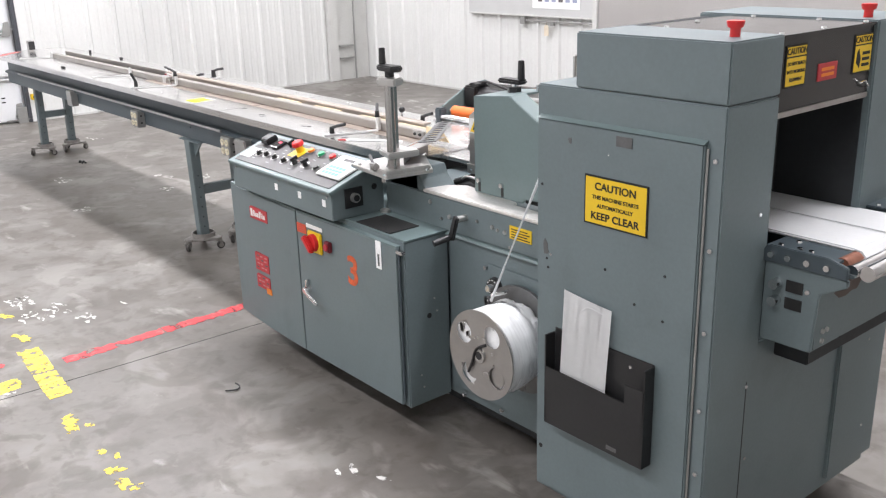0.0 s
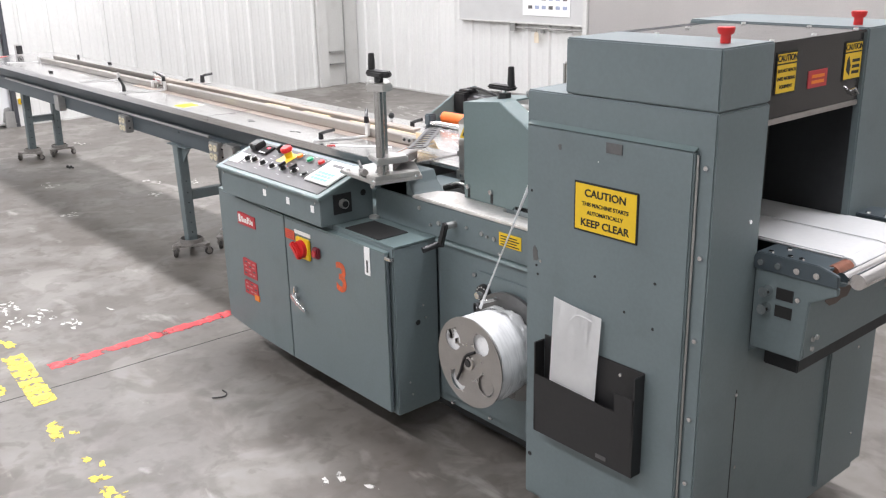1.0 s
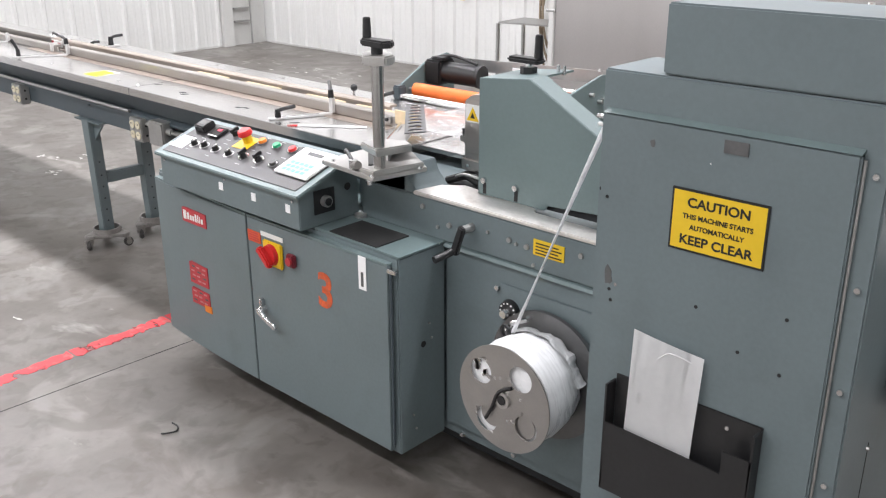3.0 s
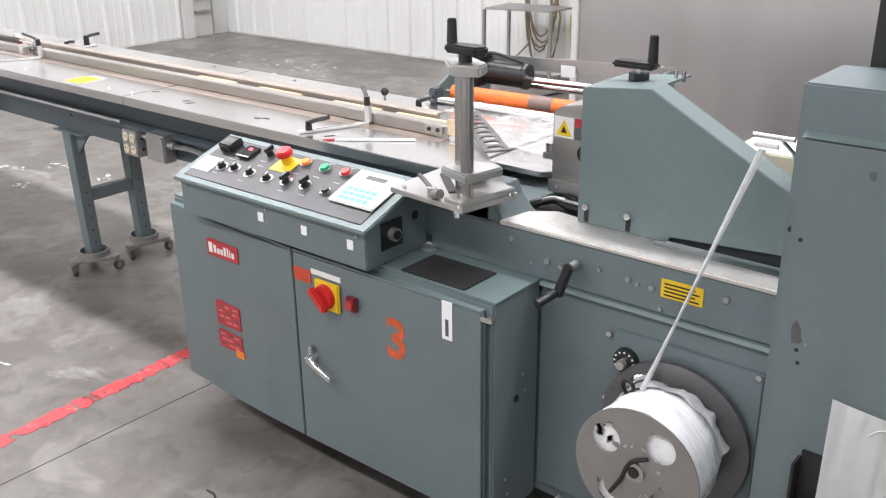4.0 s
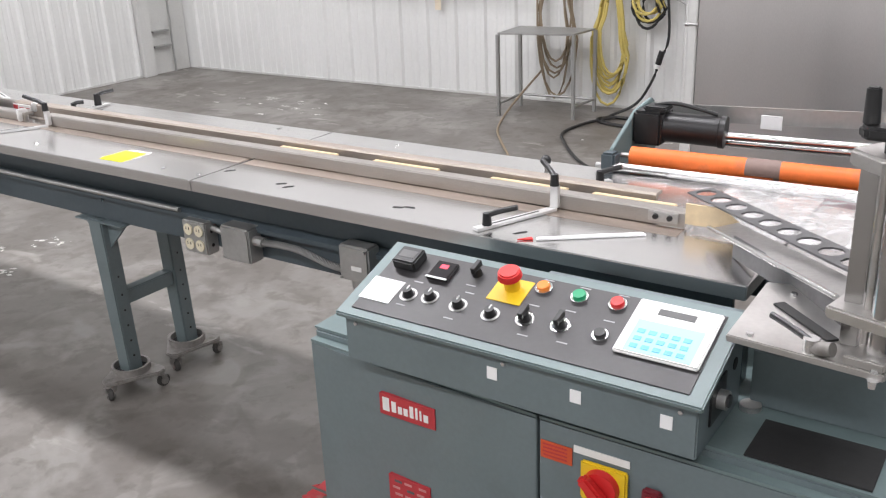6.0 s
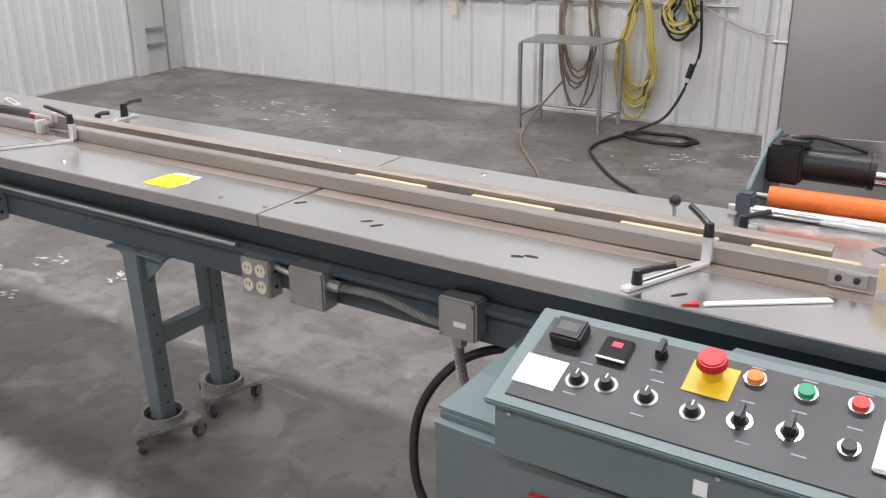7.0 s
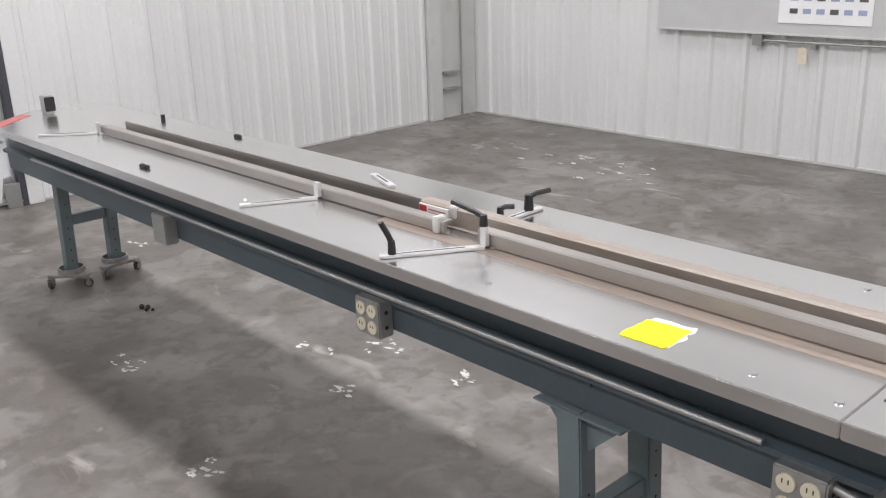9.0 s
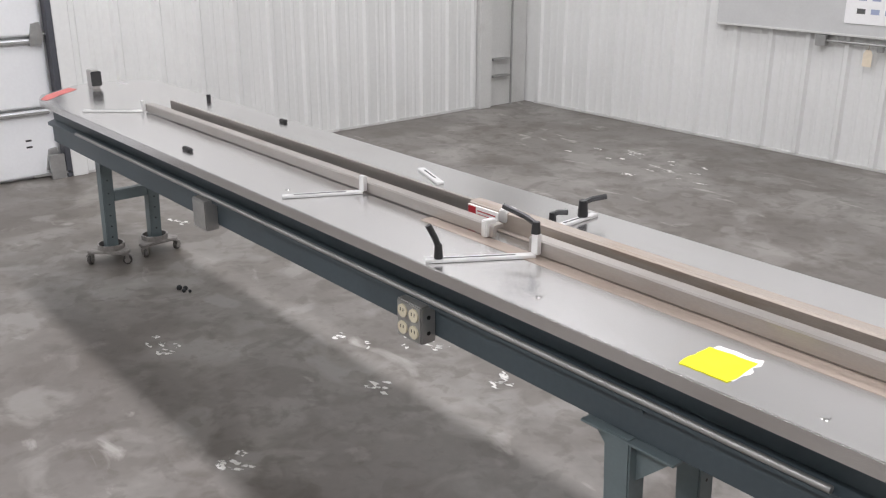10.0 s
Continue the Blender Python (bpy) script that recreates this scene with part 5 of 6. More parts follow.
# ---- film inverting head with its post ----
inv = thing("film_inverting_head", "aluminium film inverting head with a twin post and hand crank", "machine part")
part("base_plate", prism([(-0.335, 0.045), (-0.085, 0.022), (-0.05, 0.20), (-0.24, 0.32), (-0.34, 0.30)], "z", 0.955, 0.968, 0.002), ALU, inv, "worn aluminium base plate")
part("base_bar", prism([(-0.15, 0.030), (-0.087, 0.024), (-0.054, 0.195), (-0.10, 0.195)], "z", 0.968, 0.984, 0.003), ALU, inv)
part("post", cyl((-0.105, 0.065, 0.968), (-0.105, 0.065, 1.28), 0.0165, 24), POST, inv, "ground steel round post", True)
part("post", box(-0.168, -0.140, 0.098, 0.124, 0.968, 1.275, 0.002), POST, inv, "flat ground steel post")
part("lead_screw", cyl((-0.128, 0.09, 0.968), (-0.128, 0.09, 1.28), 0.008, 16), STEEL, inv, "", True)
part("slide_block", prism([(-0.19, 0.07), (-0.085, 0.035), (-0.06, 0.15), (-0.10, 0.17), (-0.175, 0.14)], "z", 1.022, 1.044, 0.004), ALU, inv, "cast slide block")
part("head_block", prism([(-0.185, 0.085), (-0.125, 0.028), (-0.06, 0.055), (-0.07, 0.10), (-0.15, 0.145)], "z", 1.272, 1.298, 0.005), ALU, inv, "cast head block")
c2 = part("hand_crank", cyl((-0.12, 0.08, 1.298), (-0.12, 0.08, 1.318), 0.016, 16), BLACK, inv, "black hand crank with an upright grip", True)
part("crank_arm", prism([(-0.175, 0.075), (-0.16, 0.055), (-0.07, 0.05), (-0.055, 0.075), (-0.07, 0.10), (-0.16, 0.095)], "z", 1.318, 1.338, 0.005), BLACK, c2)
part("crank_grip", cyl((-0.158, 0.08, 1.338), (-0.160, 0.082, 1.392), 0.0125, 14, 0.0105, bev=0.002), BLACK, c2, "", True)
ln = part("clamp_lever", cyl((-0.20, 0.05, 0.968), (-0.20, 0.05, 0.992), 0.013, 14), CHROME, inv, "steel clamp lever", True)
part("lever_arm", tube([(-0.20, 0.05, 0.986), (-0.245, 0.075, 0.995), (-0.275, 0.09, 1.0)], 0.006, 8), BLACK, ln, smooth=True)
part("collar", cyl((-0.20, 0.05, 0.975), (-0.165, 0.038, 0.985), 0.012, 14), DUSTY, inv, "", True)
for x, y in ((-0.30, 0.06), (-0.06, 0.18), (-0.10, 0.03), (-0.28, 0.26)):
    bolt_head(inv, (x, y, 0.968), (0, 0, 1), 0.008, 0.005, CHROME)
bolt_head(inv, (-0.10, 0.02, 0.955), (0, 0, -1), 0.009, 0.01, CHROME)


WORN = mat("worn_grey_steel", (0.40, 0.39, 0.38), 0.42, 0.7, 0.16, 7, 80, 0.05, stain=0.3, stain_col=(0.2, 0.18, 0.16))
HOLED = mat("dark_worn_steel", (0.16, 0.16, 0.165), 0.4, 0.7, 0.2, 6, 80, 0.05)


def sloping_plate(a, b, width, t, holes, material, name, label, drop):
    """A flat bar from a to b with a row of round holes."""
    a, b = Vector(a), Vector(b)
    d = (b - a).normalized()
    w = Vector(drop).normalized()
    L = (b - a).length
    bm = bmesh.new()
    n = max(1, holes)
    cell = L / n
    for i in range(n):
        o = a + d * (cell * (i + 0.5))
        outer = [(-cell / 2, -width / 2), (0, -width / 2), (cell / 2, -width / 2), (cell / 2, 0), (cell / 2, width / 2), (0, width / 2), (-cell / 2, width / 2), (-cell / 2, 0)]
        vo = [bm.verts.new(o + d * p + w * q) for p, q in outer]
        if holes:
            r = min(cell, width) * 0.36
            vi = [bm.verts.new(o + r * (d * math.cos(math.atan2(q, p)) * 1.15 + w * math.sin(math.atan2(q, p)))) for p, q in outer]
            for k in range(8):
                bm.faces.new((vo[k], vo[(k + 1) % 8], vi[(k + 1) % 8], vi[k]))
        else:
            bm.faces.new(vo)
    bmesh.ops.remove_doubles(bm, verts=bm.verts[:], dist=0.0005)
    bmesh.ops.recalc_face_normals(bm, faces=bm.faces[:])
    bmesh.ops.solidify(bm, geom=bm.faces[:], thickness=t)
    return part(name, bm, material, inv, label)


sloping_plate((-0.625, 0.735, 0.988), (-0.165, 0.27, 1.040), 0.066, 0.004, 9, HOLED, "holed_plate", "dark plate with a row of round holes", (0.68, 0.68, 0.06))
sloping_plate((-0.52, 0.605, 0.955), (-0.165, 0.185, 1.025), 0.066, 0.004, 0, WORN, "forming_plate", "worn grey steel forming plate", (0.68, 0.68, 0.10))
sloping_plate((-0.47, 0.51, 0.945), (-0.18, 0.17, 0.99), 0.05, 0.004, 0, HOLED, "under_plate", "dark lower forming plate", (0, 0, 1))
part("forming_rod", cyl((-0.548, 0.583, 0.953), (-0.19, 0.16, 1.022), 0.0055, 12), CHROME, inv, "bright forming rod", True)
part("slot_bar", prism([(-0.30, 0.20), (-0.285, 0.215), (-0.17, 0.11), (-0.185, 0.095)], "z", 0.968, 0.972), INK, inv)
part("strut", box(-0.30, -0.14, 0.20, 0.24, 0.872, 0.955, 0.002), PAINT, inv)
film = thing("shrink_film_web", "wrinkled clear shrink film spread on the infeed", "film")
bm = bmesh.new()
rf = random.Random(3)
grid = [[bm.verts.new((-0.62 + 0.055 * i, 0.62 + 0.045 * j, TZ + 0.012 + 0.02 * abs(noise.noise(Vector((i * 0.5, j * 0.5, 1)))) + 0.03 * max(0, (i - 6) / 6))) for j in range(10)] for i in range(12)]
for i in range(11):
    for j in range(9):
        bm.faces.new((grid[i][j], grid[i + 1][j], grid[i + 1][j + 1], grid[i][j + 1]))
part("film_sheet", bm, FILM, film, "", True)
part("tabletop_leaf", prism([(TX1 + 0.003, 0.52), (TX1 + 0.003, 0.97), (-0.10, 0.97), (-0.10, 0.62), (-0.2, 0.52)], "z", 0.90, 0.915, 0.002), STEEL_TOP, conv, "steel leaf between table and sealer")
strp = thing("film_scrap", "folded strip of white film lying on the table", "film scrap")
part("strip", prism([(-0.89, 0.398), (-0.68, 0.545), (-0.695, 0.556), (-0.895, 0.412)], "z", TZ + 0.001, TZ + 0.006, 0.001), PAPER, strp)
part("red_corner", prism([(-0.93, 0.382), (-0.898, 0.400), (-0.908, 0.412)], "z", TZ + 0.001, TZ + 0.004), RED, strp)

# ---- seal tower at the discharge end ----
tow = thing("seal_tower", "tall grey-green machine tower with a hinged front door", "machine")
WX0, WX1, WY0, WZ0, WZ1 = 0.665, 1.255, -0.005, 0.13, 1.36
part("body", prism([(WX0, WY0), (WX1, WY0), (WX1, 0.205), (WX0 + 0.10, 0.205), (WX0, 0.19)], "z", WZ0, WZ1, 0.004), PAINT, tow, "tall grey-green sheet-metal housing")
part("top_box", box(0.80, WX1, WY0, 0.205, WZ1 + 0.002, 1.502, 0.004), PAINT, tow, "grey-green top box")
dr = part("front_door", box(0.68, 1.21, WY0 - 0.016, WY0 - 0.001, 0.15, 1.272, 0.004), PAINT, tow, "large hinged front door")
part("door_head", prism([(WY0 - 0.019, 1.272), (WY0 - 0.001, 1.28), (WY0 - 0.001, 1.272)], "x", 0.68, 1.21), PAINT_L, dr)
part("piano_hinge", cyl((1.213, WY0 - 0.005, 0.16), (1.213, WY0 - 0.005, 1.262), 0.0035, 10), GALV, dr, "long piano hinge", True)
for z in (1.235, 1.02, 0.81, 0.60, 0.42, 0.25):
    bolt_head(tow, (1.234, WY0, z), (0, -1, 0), 0.0075, 0.006, CHROME)
for y, z in ((0.155, 1.08), (0.155, 0.62)):
    bolt_head(tow, (WX1, y, z), (1, 0, 0), 0.0065, 0.005, CHROME)
fy = WY0 - 0.0162
part("dark_badge", box(0.955, 1.005, fy - 0.002, fy, 1.232, 1.258, 0), GREYTAG, dr, "small dark badge")
for x, z in ((0.80, 1.225), (0.93, 1.205)):
    part("paint_chip", prism(ragged(x, z, 0.012 if x < 0.9 else 0.004, 0.020 if x < 0.9 else 0.004, 0, rnd, 9, 0.4), "y", fy - 0.0006, fy), GREYTAG if x < 0.9 else WHITE, dr)
for x, z in ((0.70, 1.09), (0.72, 0.88), (0.735, 0.895), (0.70, 0.28), (1.12, 0.81), (1.03, 0.83), (0.93, 0.78), (0.93, 0.90), (1.12, 0.93), (0.725, 0.855)):
    part("screw_hole", cyl((x, fy + 0.001, z), (x, fy - 0.001, z), 0.004 if z > 0.3 else 0.007, 8), CHROME if (x * 100) % 2 > 1 else INK, dr)
part("paint_chip", prism(ragged(0.715, 0.91, 0.02, 0.05, 0.2, rnd, 10, 0.5), "y", fy - 0.0006, fy), GREYTAG, dr, "scuffed paint")
for x, z in ((0.676, 1.10), (0.69, 0.27)):
    bolt_head(tow, (x, WY0, z), (0, -1, 0), 0.006, 0.004, INK)
# yellow caution sign
sg = part("caution_sign", box(0.855, 1.062, fy - 0.003, fy, 1.015, 1.147, 0.001), INK, dr, "yellow caution sign with black lettering")
part("sign_field", box(0.860, 1.057, fy - 0.0036, fy - 0.0028, 1.020, 1.142, 0), YELLOW, sg)
for body, z, size, w in (("CAUTION", 1.119, 0.0275, 1.08), ("THIS MACHINE STARTS", 1.090, 0.0145, 1.0), ("AUTOMATICALLY", 1.068, 0.0145, 1.0), ("KEEP CLEAR", 1.040, 0.0275, 1.06)):
    words("sign_text", body, size, front_at(0.9585, fy - 0.0040, z), INK, sg, width=w)
# document pouch
po = part("document_pouch", box(0.757, 1.105, fy - 0.004, fy, 0.415, 0.685, 0.003), BLACK, dr, "black plastic document pouch")
part("pouch_front", prism([(0.752, 0.40), (1.10, 0.40), (1.105, 0.62), (1.04, 0.62), (1.04, 0.565), (0.757, 0.575)], "y", fy - 0.040, fy - 0.036, 0.001), BLACK, po)
part("pouch_side", box(0.752, 0.757, fy - 0.040, fy - 0.003, 0.40, 0.67, 0), BLACK, po)
part("pouch_side", box(1.10, 1.105, fy - 0.040, fy - 0.003, 0.40, 0.68, 0), BLACK, po)
part("pouch_floor", box(0.752, 1.105, fy - 0.040, fy - 0.003, 0.396, 0.401, 0), BLACK, po)
bolt_head(po, (1.03, fy - 0.004, 0.655), (0, -1, 0), 0.006, 0.003, CHROME)
part("pouch_tag", box(0.985, 1.02, fy - 0.0412, fy - 0.0398, 0.408, 0.42, 0), GREYTAG, po)
pp = thing("paper_sheets", "white paper sheets standing in the pouch", "paper")
bm = bmesh.new()
prev = None
for k in range(13):
    t = k / 12
    x = 0.796 + 0.165 * t
    yb, yt = fy - 0.032, fy - 0.012 - 0.003 * math.sin(t * 3.1)
    row = [bm.verts.new((x, yb, 0.42)), bm.verts.new((x + 0.003, fy - 0.023, 0.62)), bm.verts.new((x + 0.002 + 0.004 * t, yt, 0.812 - 0.016 * t))]
    if prev:
        for j in range(2):
            bm.faces.new((prev[j], row[j], row[j + 1], prev[j + 1]))
    prev = row
bmesh.ops.solidify(bm, geom=bm.faces[:], thickness=0.003)
part("sheet", bm, PAPER, pp, "", True)
part("curled_edge", tube([(0.866, fy - 0.019, 0.765), (0.886, fy - 0.018, 0.783), (0.911, fy - 0.018, 0.785), (0.941, fy - 0.018, 0.78)], 0.0012, 6, smooth_steps=5), PAPER, pp, "", True)

# red mushroom buttons on both tower tops
for y in (0.10, 0.72):
    b = part("stop_button", cyl((1.19, y, 1.502), (1.19, y, 1.524), 0.012, 18), RED, tow, "red mushroom stop button", True)
    part("button_head", cyl((1.19, y, 1.522), (1.19, y, 1.538), 0.0175, 22, 0.0215, bev=0.002), RED, b, "", True)
# rear tower and base
part("rear_body", box(0.70, WX1, 0.655, 0.93, 0.13, 1.502, 0.004), PAINT, tow, "rear upright of the tower")
part("base_side", box(0.72, WX1 - 0.012, 0.206, 0.90, 0.10, 0.72, 0.003), PAINT, tow, "flat base side panel")
# Near-black back sheet paints the shade inside the tunnel.
part("inner_back", box(0.71, 0.74, 0.206, 0.654, 0.73, 1.49, 0), DARK, tow, "near-black sheet for the shade inside the tunnel")
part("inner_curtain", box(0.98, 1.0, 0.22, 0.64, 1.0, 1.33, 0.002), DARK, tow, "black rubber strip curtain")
for k in range(6):
    part("curtain_strip", box(1.0, 1.006, 0.222 + 0.07 * k, 0.288 + 0.07 * k, 1.005, 1.33, 0.001), RUBBER, tow)
# Near-black liners on walls and roof darken the tunnel in place of shade.
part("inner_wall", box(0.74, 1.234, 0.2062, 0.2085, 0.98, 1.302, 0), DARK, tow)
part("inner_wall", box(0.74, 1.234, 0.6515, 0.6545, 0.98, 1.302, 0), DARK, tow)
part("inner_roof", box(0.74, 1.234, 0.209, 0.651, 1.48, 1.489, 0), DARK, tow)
part("side_groove", box(WX1 - 0.001, WX1 + 0.0008, 0.16, 0.163, 0.14, 0.63, 0), INK, tow)
for y, z in ((0.18, 0.40), (0.82, 0.55), (0.84, 0.25)):
    bolt_head(tow, (WX1 - 0.012, y, z), (1, 0, 0), 0.006, 0.014, CHROME)
# Near-black block fills in the shade below the tower.
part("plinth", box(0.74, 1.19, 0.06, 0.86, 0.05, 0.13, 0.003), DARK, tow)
for x in (0.78, 1.14):
    for y in (0.10, 0.80):
        part("foot", cyl((x, y, 0), (x, y, 0.05), 0.025, 12), DARK, tow)
# smoked acrylic hood over the tunnel
hood = thing("tunnel_hood", "smoked acrylic hood with caution labels over the tunnel", "hood")
part("front_shield", prism([(0.208, 1.315), (0.208, 1.49), (0.652, 1.49), (0.652, 1.305), (0.40, 1.318)], "x", 1.236, 1.243, 0.001), PLEXI, hood, "smoked acrylic front shield")
part("top_shield", box(0.82, 1.25, 0.208, 0.652, 1.49, 1.498, 0.002), PLEXI, hood, "smoked acrylic top sheet")
part("shield_edge", box(1.238, 1.246, 0.208, 0.652, 1.302, 1.316, 0.002), STEEL, hood, "bright bent lower edge")
for x, y in ((0.9, 0.23), (1.1, 0.23), (1.23, 0.23), (0.9, 0.63), (1.1, 0.63), (1.23, 0.63), (1.23, 0.42), (0.86, 0.42)):
    bolt_head(hood, (x, y, 1.498), (0, 0, 1), 0.008, 0.005, CHROME)
part("latch_wire", tube([(1.246, 0.60, 1.345), (1.258, 0.605, 1.352), (1.258, 0.625, 1.335), (1.246, 0.63, 1.33)], 0.003, 6), CHROME, hood)
for y, hand in ((0.232, False), (0.555, True)):
    cl = part("caution_label", box(1.243, 1.2455, y, y + 0.092, 1.372, 1.472, 0), INK, hood, "yellow caution label")
    part("label_field", box(1.2453, 1.2465, y + 0.004, y + 0.088, 1.376, 1.442, 0), YELLOW, cl)
    part("label_head", box(1.2453, 1.2465, y + 0.004, y + 0.088, 1.446, 1.468, 0), YELLOW, cl)
    words("label_text", "CAUTION", 0.021, side_at(1.2468, y + 0.046, 1.457), INK, cl, width=0.92)
    if hand:
        part("pictogram", prism([(y + 0.012, 1.40), (y + 0.03, 1.385), (y + 0.034, 1.41), (y + 0.022, 1.435), (y + 0.014, 1.425)], "x", 1.2464, 1.2472), INK, cl)
        for k in range(3):
            part("label_bar", box(1.2464, 1.2472, y + 0.042, y + 0.08, 1.388 + 0.015 * k, 1.396 + 0.015 * k, 0), INK, cl)
    else:
        for k, s in enumerate(("EQUIPMENT", "INTO WORKING", "DO NOT REACH")):
            words("label_text", s, 0.0115, side_at(1.2468, y + 0.046, 1.390 + 0.019 * k), INK, cl, width=0.9)
rl = part("red_label", box(1.243, 1.2455, 0.385, 0.475, 1.372, 1.415, 0), REDSIGN, hood, "small red label")
for k in range(2):
    part("label_bar", box(1.2453, 1.2465, 0.40, 0.46, 1.382 + 0.014 * k, 1.39 + 0.014 * k, 0), ORANGE, rl)

# ---- discharge conveyor ----
dis = thing("discharge_conveyor", "short discharge conveyor with two white belts", "conveyor")
part("front_frame", prism([(1.256, 0.745), (1.256, 0.955), (1.47, 0.955), (1.47, 0.935), (1.405, 0.90), (1.395, 0.745)], "y", 0.20, 0.212, 0.003), PAINT, dis, "grey-green front frame plate")
part("end_frame", prism([(0.212, 0.745), (0.212, 0.935), (0.86, 0.935), (0.86, 0.745)], "x", 1.383, 1.395, 0.003), PAINT, dis, "grey-green end plate")
part("under_frame", box(1.256, 1.383, 0.212, 0.86, 0.745, 0.755, 0), PAINT, dis)
part("rear_frame", box(1.256, 1.46, 0.86, 0.872, 0.745, 0.955, 0.003), PAINT, dis)
part("top_rail", prism([(1.25, 0.955), (1.25, 0.985), (1.27, 1.0), (1.42, 1.0), (1.47, 0.985), (1.47, 0.955)], "y", 0.192, 0.204, 0.002), PAINT_D, dis, "grey rail with bolts")
part("top_rail", box(1.25, 1.44, 0.204, 0.30, 0.985, 0.992, 0.001), PAINT_D, dis, "dark top cover")
part("top_rail", box(1.25, 1.46, 0.70, 0.80, 0.985, 0.995, 0.002), PAINT_D, dis, "dark rear top cover")
for x in (1.275, 1.32, 1.37, 1.42):
    bolt_head(dis, (x, 0.192, 0.975), (0, -1, 0), 0.010, 0.006, CHROME)
for x, y in ((1.28, 0.225), (1.30, 0.275), (1.33, 0.225), (1.36, 0.225), (1.28, 0.72), (1.33, 0.72), (1.38, 0.72), (1.42, 0.72)):
    bolt_head(dis, (x, y, 0.992 if y < 0.5 else 0.995), (0, 0, 1), 0.008, 0.005, CHROME)
for y0, y1 in ((0.315, 0.485), (0.495, 0.665)):
    part("belt", box(0.80, 1.43, y0, y1, 0.985, 0.995, 0.004), BELT, dis, "clean white conveyor belt")
    part("belt_return", prism([(1.42, 0.965), (1.42, 0.995), (1.44, 0.993), (1.452, 0.98), (1.44, 0.967)], "y", y0, y1), BELT, dis)
for x, z, r, m in ((1.462, 0.968, 0.017, CHROME), (1.50, 0.972, 0.019, CHROME), (1.40, 0.955, 0.015, STEEL)):
    part("roller", cyl((x, 0.225, z), (x, 0.84, z), r, 20), m, dis, "bright steel roller", True)
part("rust_roller", cyl((1.435, 0.23, 0.975), (1.435, 0.30, 0.975), 0.02, 18), mat("rusty_steel", (0.28, 0.12, 0.08), 0.55, 0.5, 0.3), dis, "rusty roller end", True)
for z in (0.905, 0.86):
    a = part("adjuster", cyl((1.295, 0.20, z), (1.295, 0.175, z), 0.013, 12), CHROME, dis, "bright adjuster screw", True)
    part("adjuster_plate", box(1.318, 1.362, 0.1972, 0.2002, z - 0.016, z + 0.013, 0), INK, dis, "black data plate")
bolt_head(dis, (1.375, 0.20, 0.90), (0, -1, 0), 0.008, 0.005, CHROME)
for y, z in ((0.25, 0.79), (0.27, 0.79), (0.25, 0.765), (0.62, 0.86), (0.64, 0.86), (0.62, 0.84)):
    bolt_head(dis, (1.395, y, z), (1, 0, 0), 0.008, 0.005, GALV)
part("scuff", prism(ragged(0.36, 0.885, 0.14, 0.05, 0.1, rnd, 14, 0.3), "x", 1.3948, 1.3958), mat("rusty_scuff", (0.10, 0.075, 0.065), 0.6), dis, "rubbed rusty patch")
for x in (1.28, 1.34):
    part("bracket", box(x, x + 0.03, 0.40, 0.44, 0.72, 0.746, 0), DARK, dis)
# The arm's near-black colour stands for the shadow under the conveyor.
part("support_arm", box(1.243, 1.34, 0.30, 0.80, 0.66, 0.745, 0.003), DARK, dis, "support arm on the tower base, dark for the shadow there")

# ---- film unwinder behind the table ----
unw = thing("film_unwinder", "film unwind stand with orange and chrome rollers and a motor", "machine")
LXp, RXp = -0.99, -0.27
plate = [(0.98, 0.86), (1.02, 0.98), (1.18, 1.06), (1.30, 1.075), (1.34, 1.05), (1.34, 0.60), (1.02, 0.60)]
part("side_plate", prism(plate, "x", LXp, LXp + 0.012, 0.002), PAINT_L, unw, "green painted side plate")
part("side_plate", prism([(1.06, 0.90), (1.10, 0.98), (1.40, 1.05), (1.46, 1.045), (1.48, 0.60), (1.10, 0.60)], "x", RXp, RXp + 0.012, 0.002), PAINT_L, unw, "green painted side plate")
part("cross_bar", prism([(LXp, 1.285), (RXp + 0.01, 1.435), (RXp + 0.01, 1.441), (LXp, 1.291)], "z", 1.01, 1.06), GALV, unw, "grey steel cross bar")
bolt_head(unw, (LXp + 0.03, 1.285, 1.06), (0, 0, 1), 0.009, 0.006, CHROME)
bolt_head(unw, (RXp - 0.02, 1.43, 1.06), (0, 0, 1), 0.009, 0.006, CHROME)
part("paper_tag", box(-0.66, -0.60, 1.345, 1.35, 1.0, 1.04, 0), PAPER, unw)
rolls = (("orange_roller", (LXp + 0.05, 1.06, 0.955), (RXp + 0.0, 1.13, 0.945), 0.028, ORANGE_R, "worn orange rubber roller"), ("chrome_roller", (LXp, 1.0, 0.935), (RXp + 0.05, 1.06, 0.925), 0.013, CHROME, "bright chrome bar"), ("red_roller", (LXp + 0.04, 1.06, 0.885), (RXp - 0.0, 1.13, 0.875), 0.028, MAROON, "dark red roller"), ("chrome_roller", (LXp + 0.02, 1.20, 1.0), (RXp, 1.32, 0.985), 0.012, CHROME, "bright chrome bar"), ("chrome_roller", (LXp + 0.02, 1.26, 0.965), (RXp, 1.38, 0.95), 0.012, CHROME, "bright chrome bar"))
for nm, p0, p1, r, m, lb in rolls:
    part(nm, cyl(p0, p1, r, 24), m, unw, lb, True)
    p0, p1 = Vector(p0), Vector(p1)
    d = (p1 - p0).normalized()
    part("journal", cyl(p0 - d * 0.03, p1 + d * 0.03, 0.008, 12), GALV, unw, "", True)
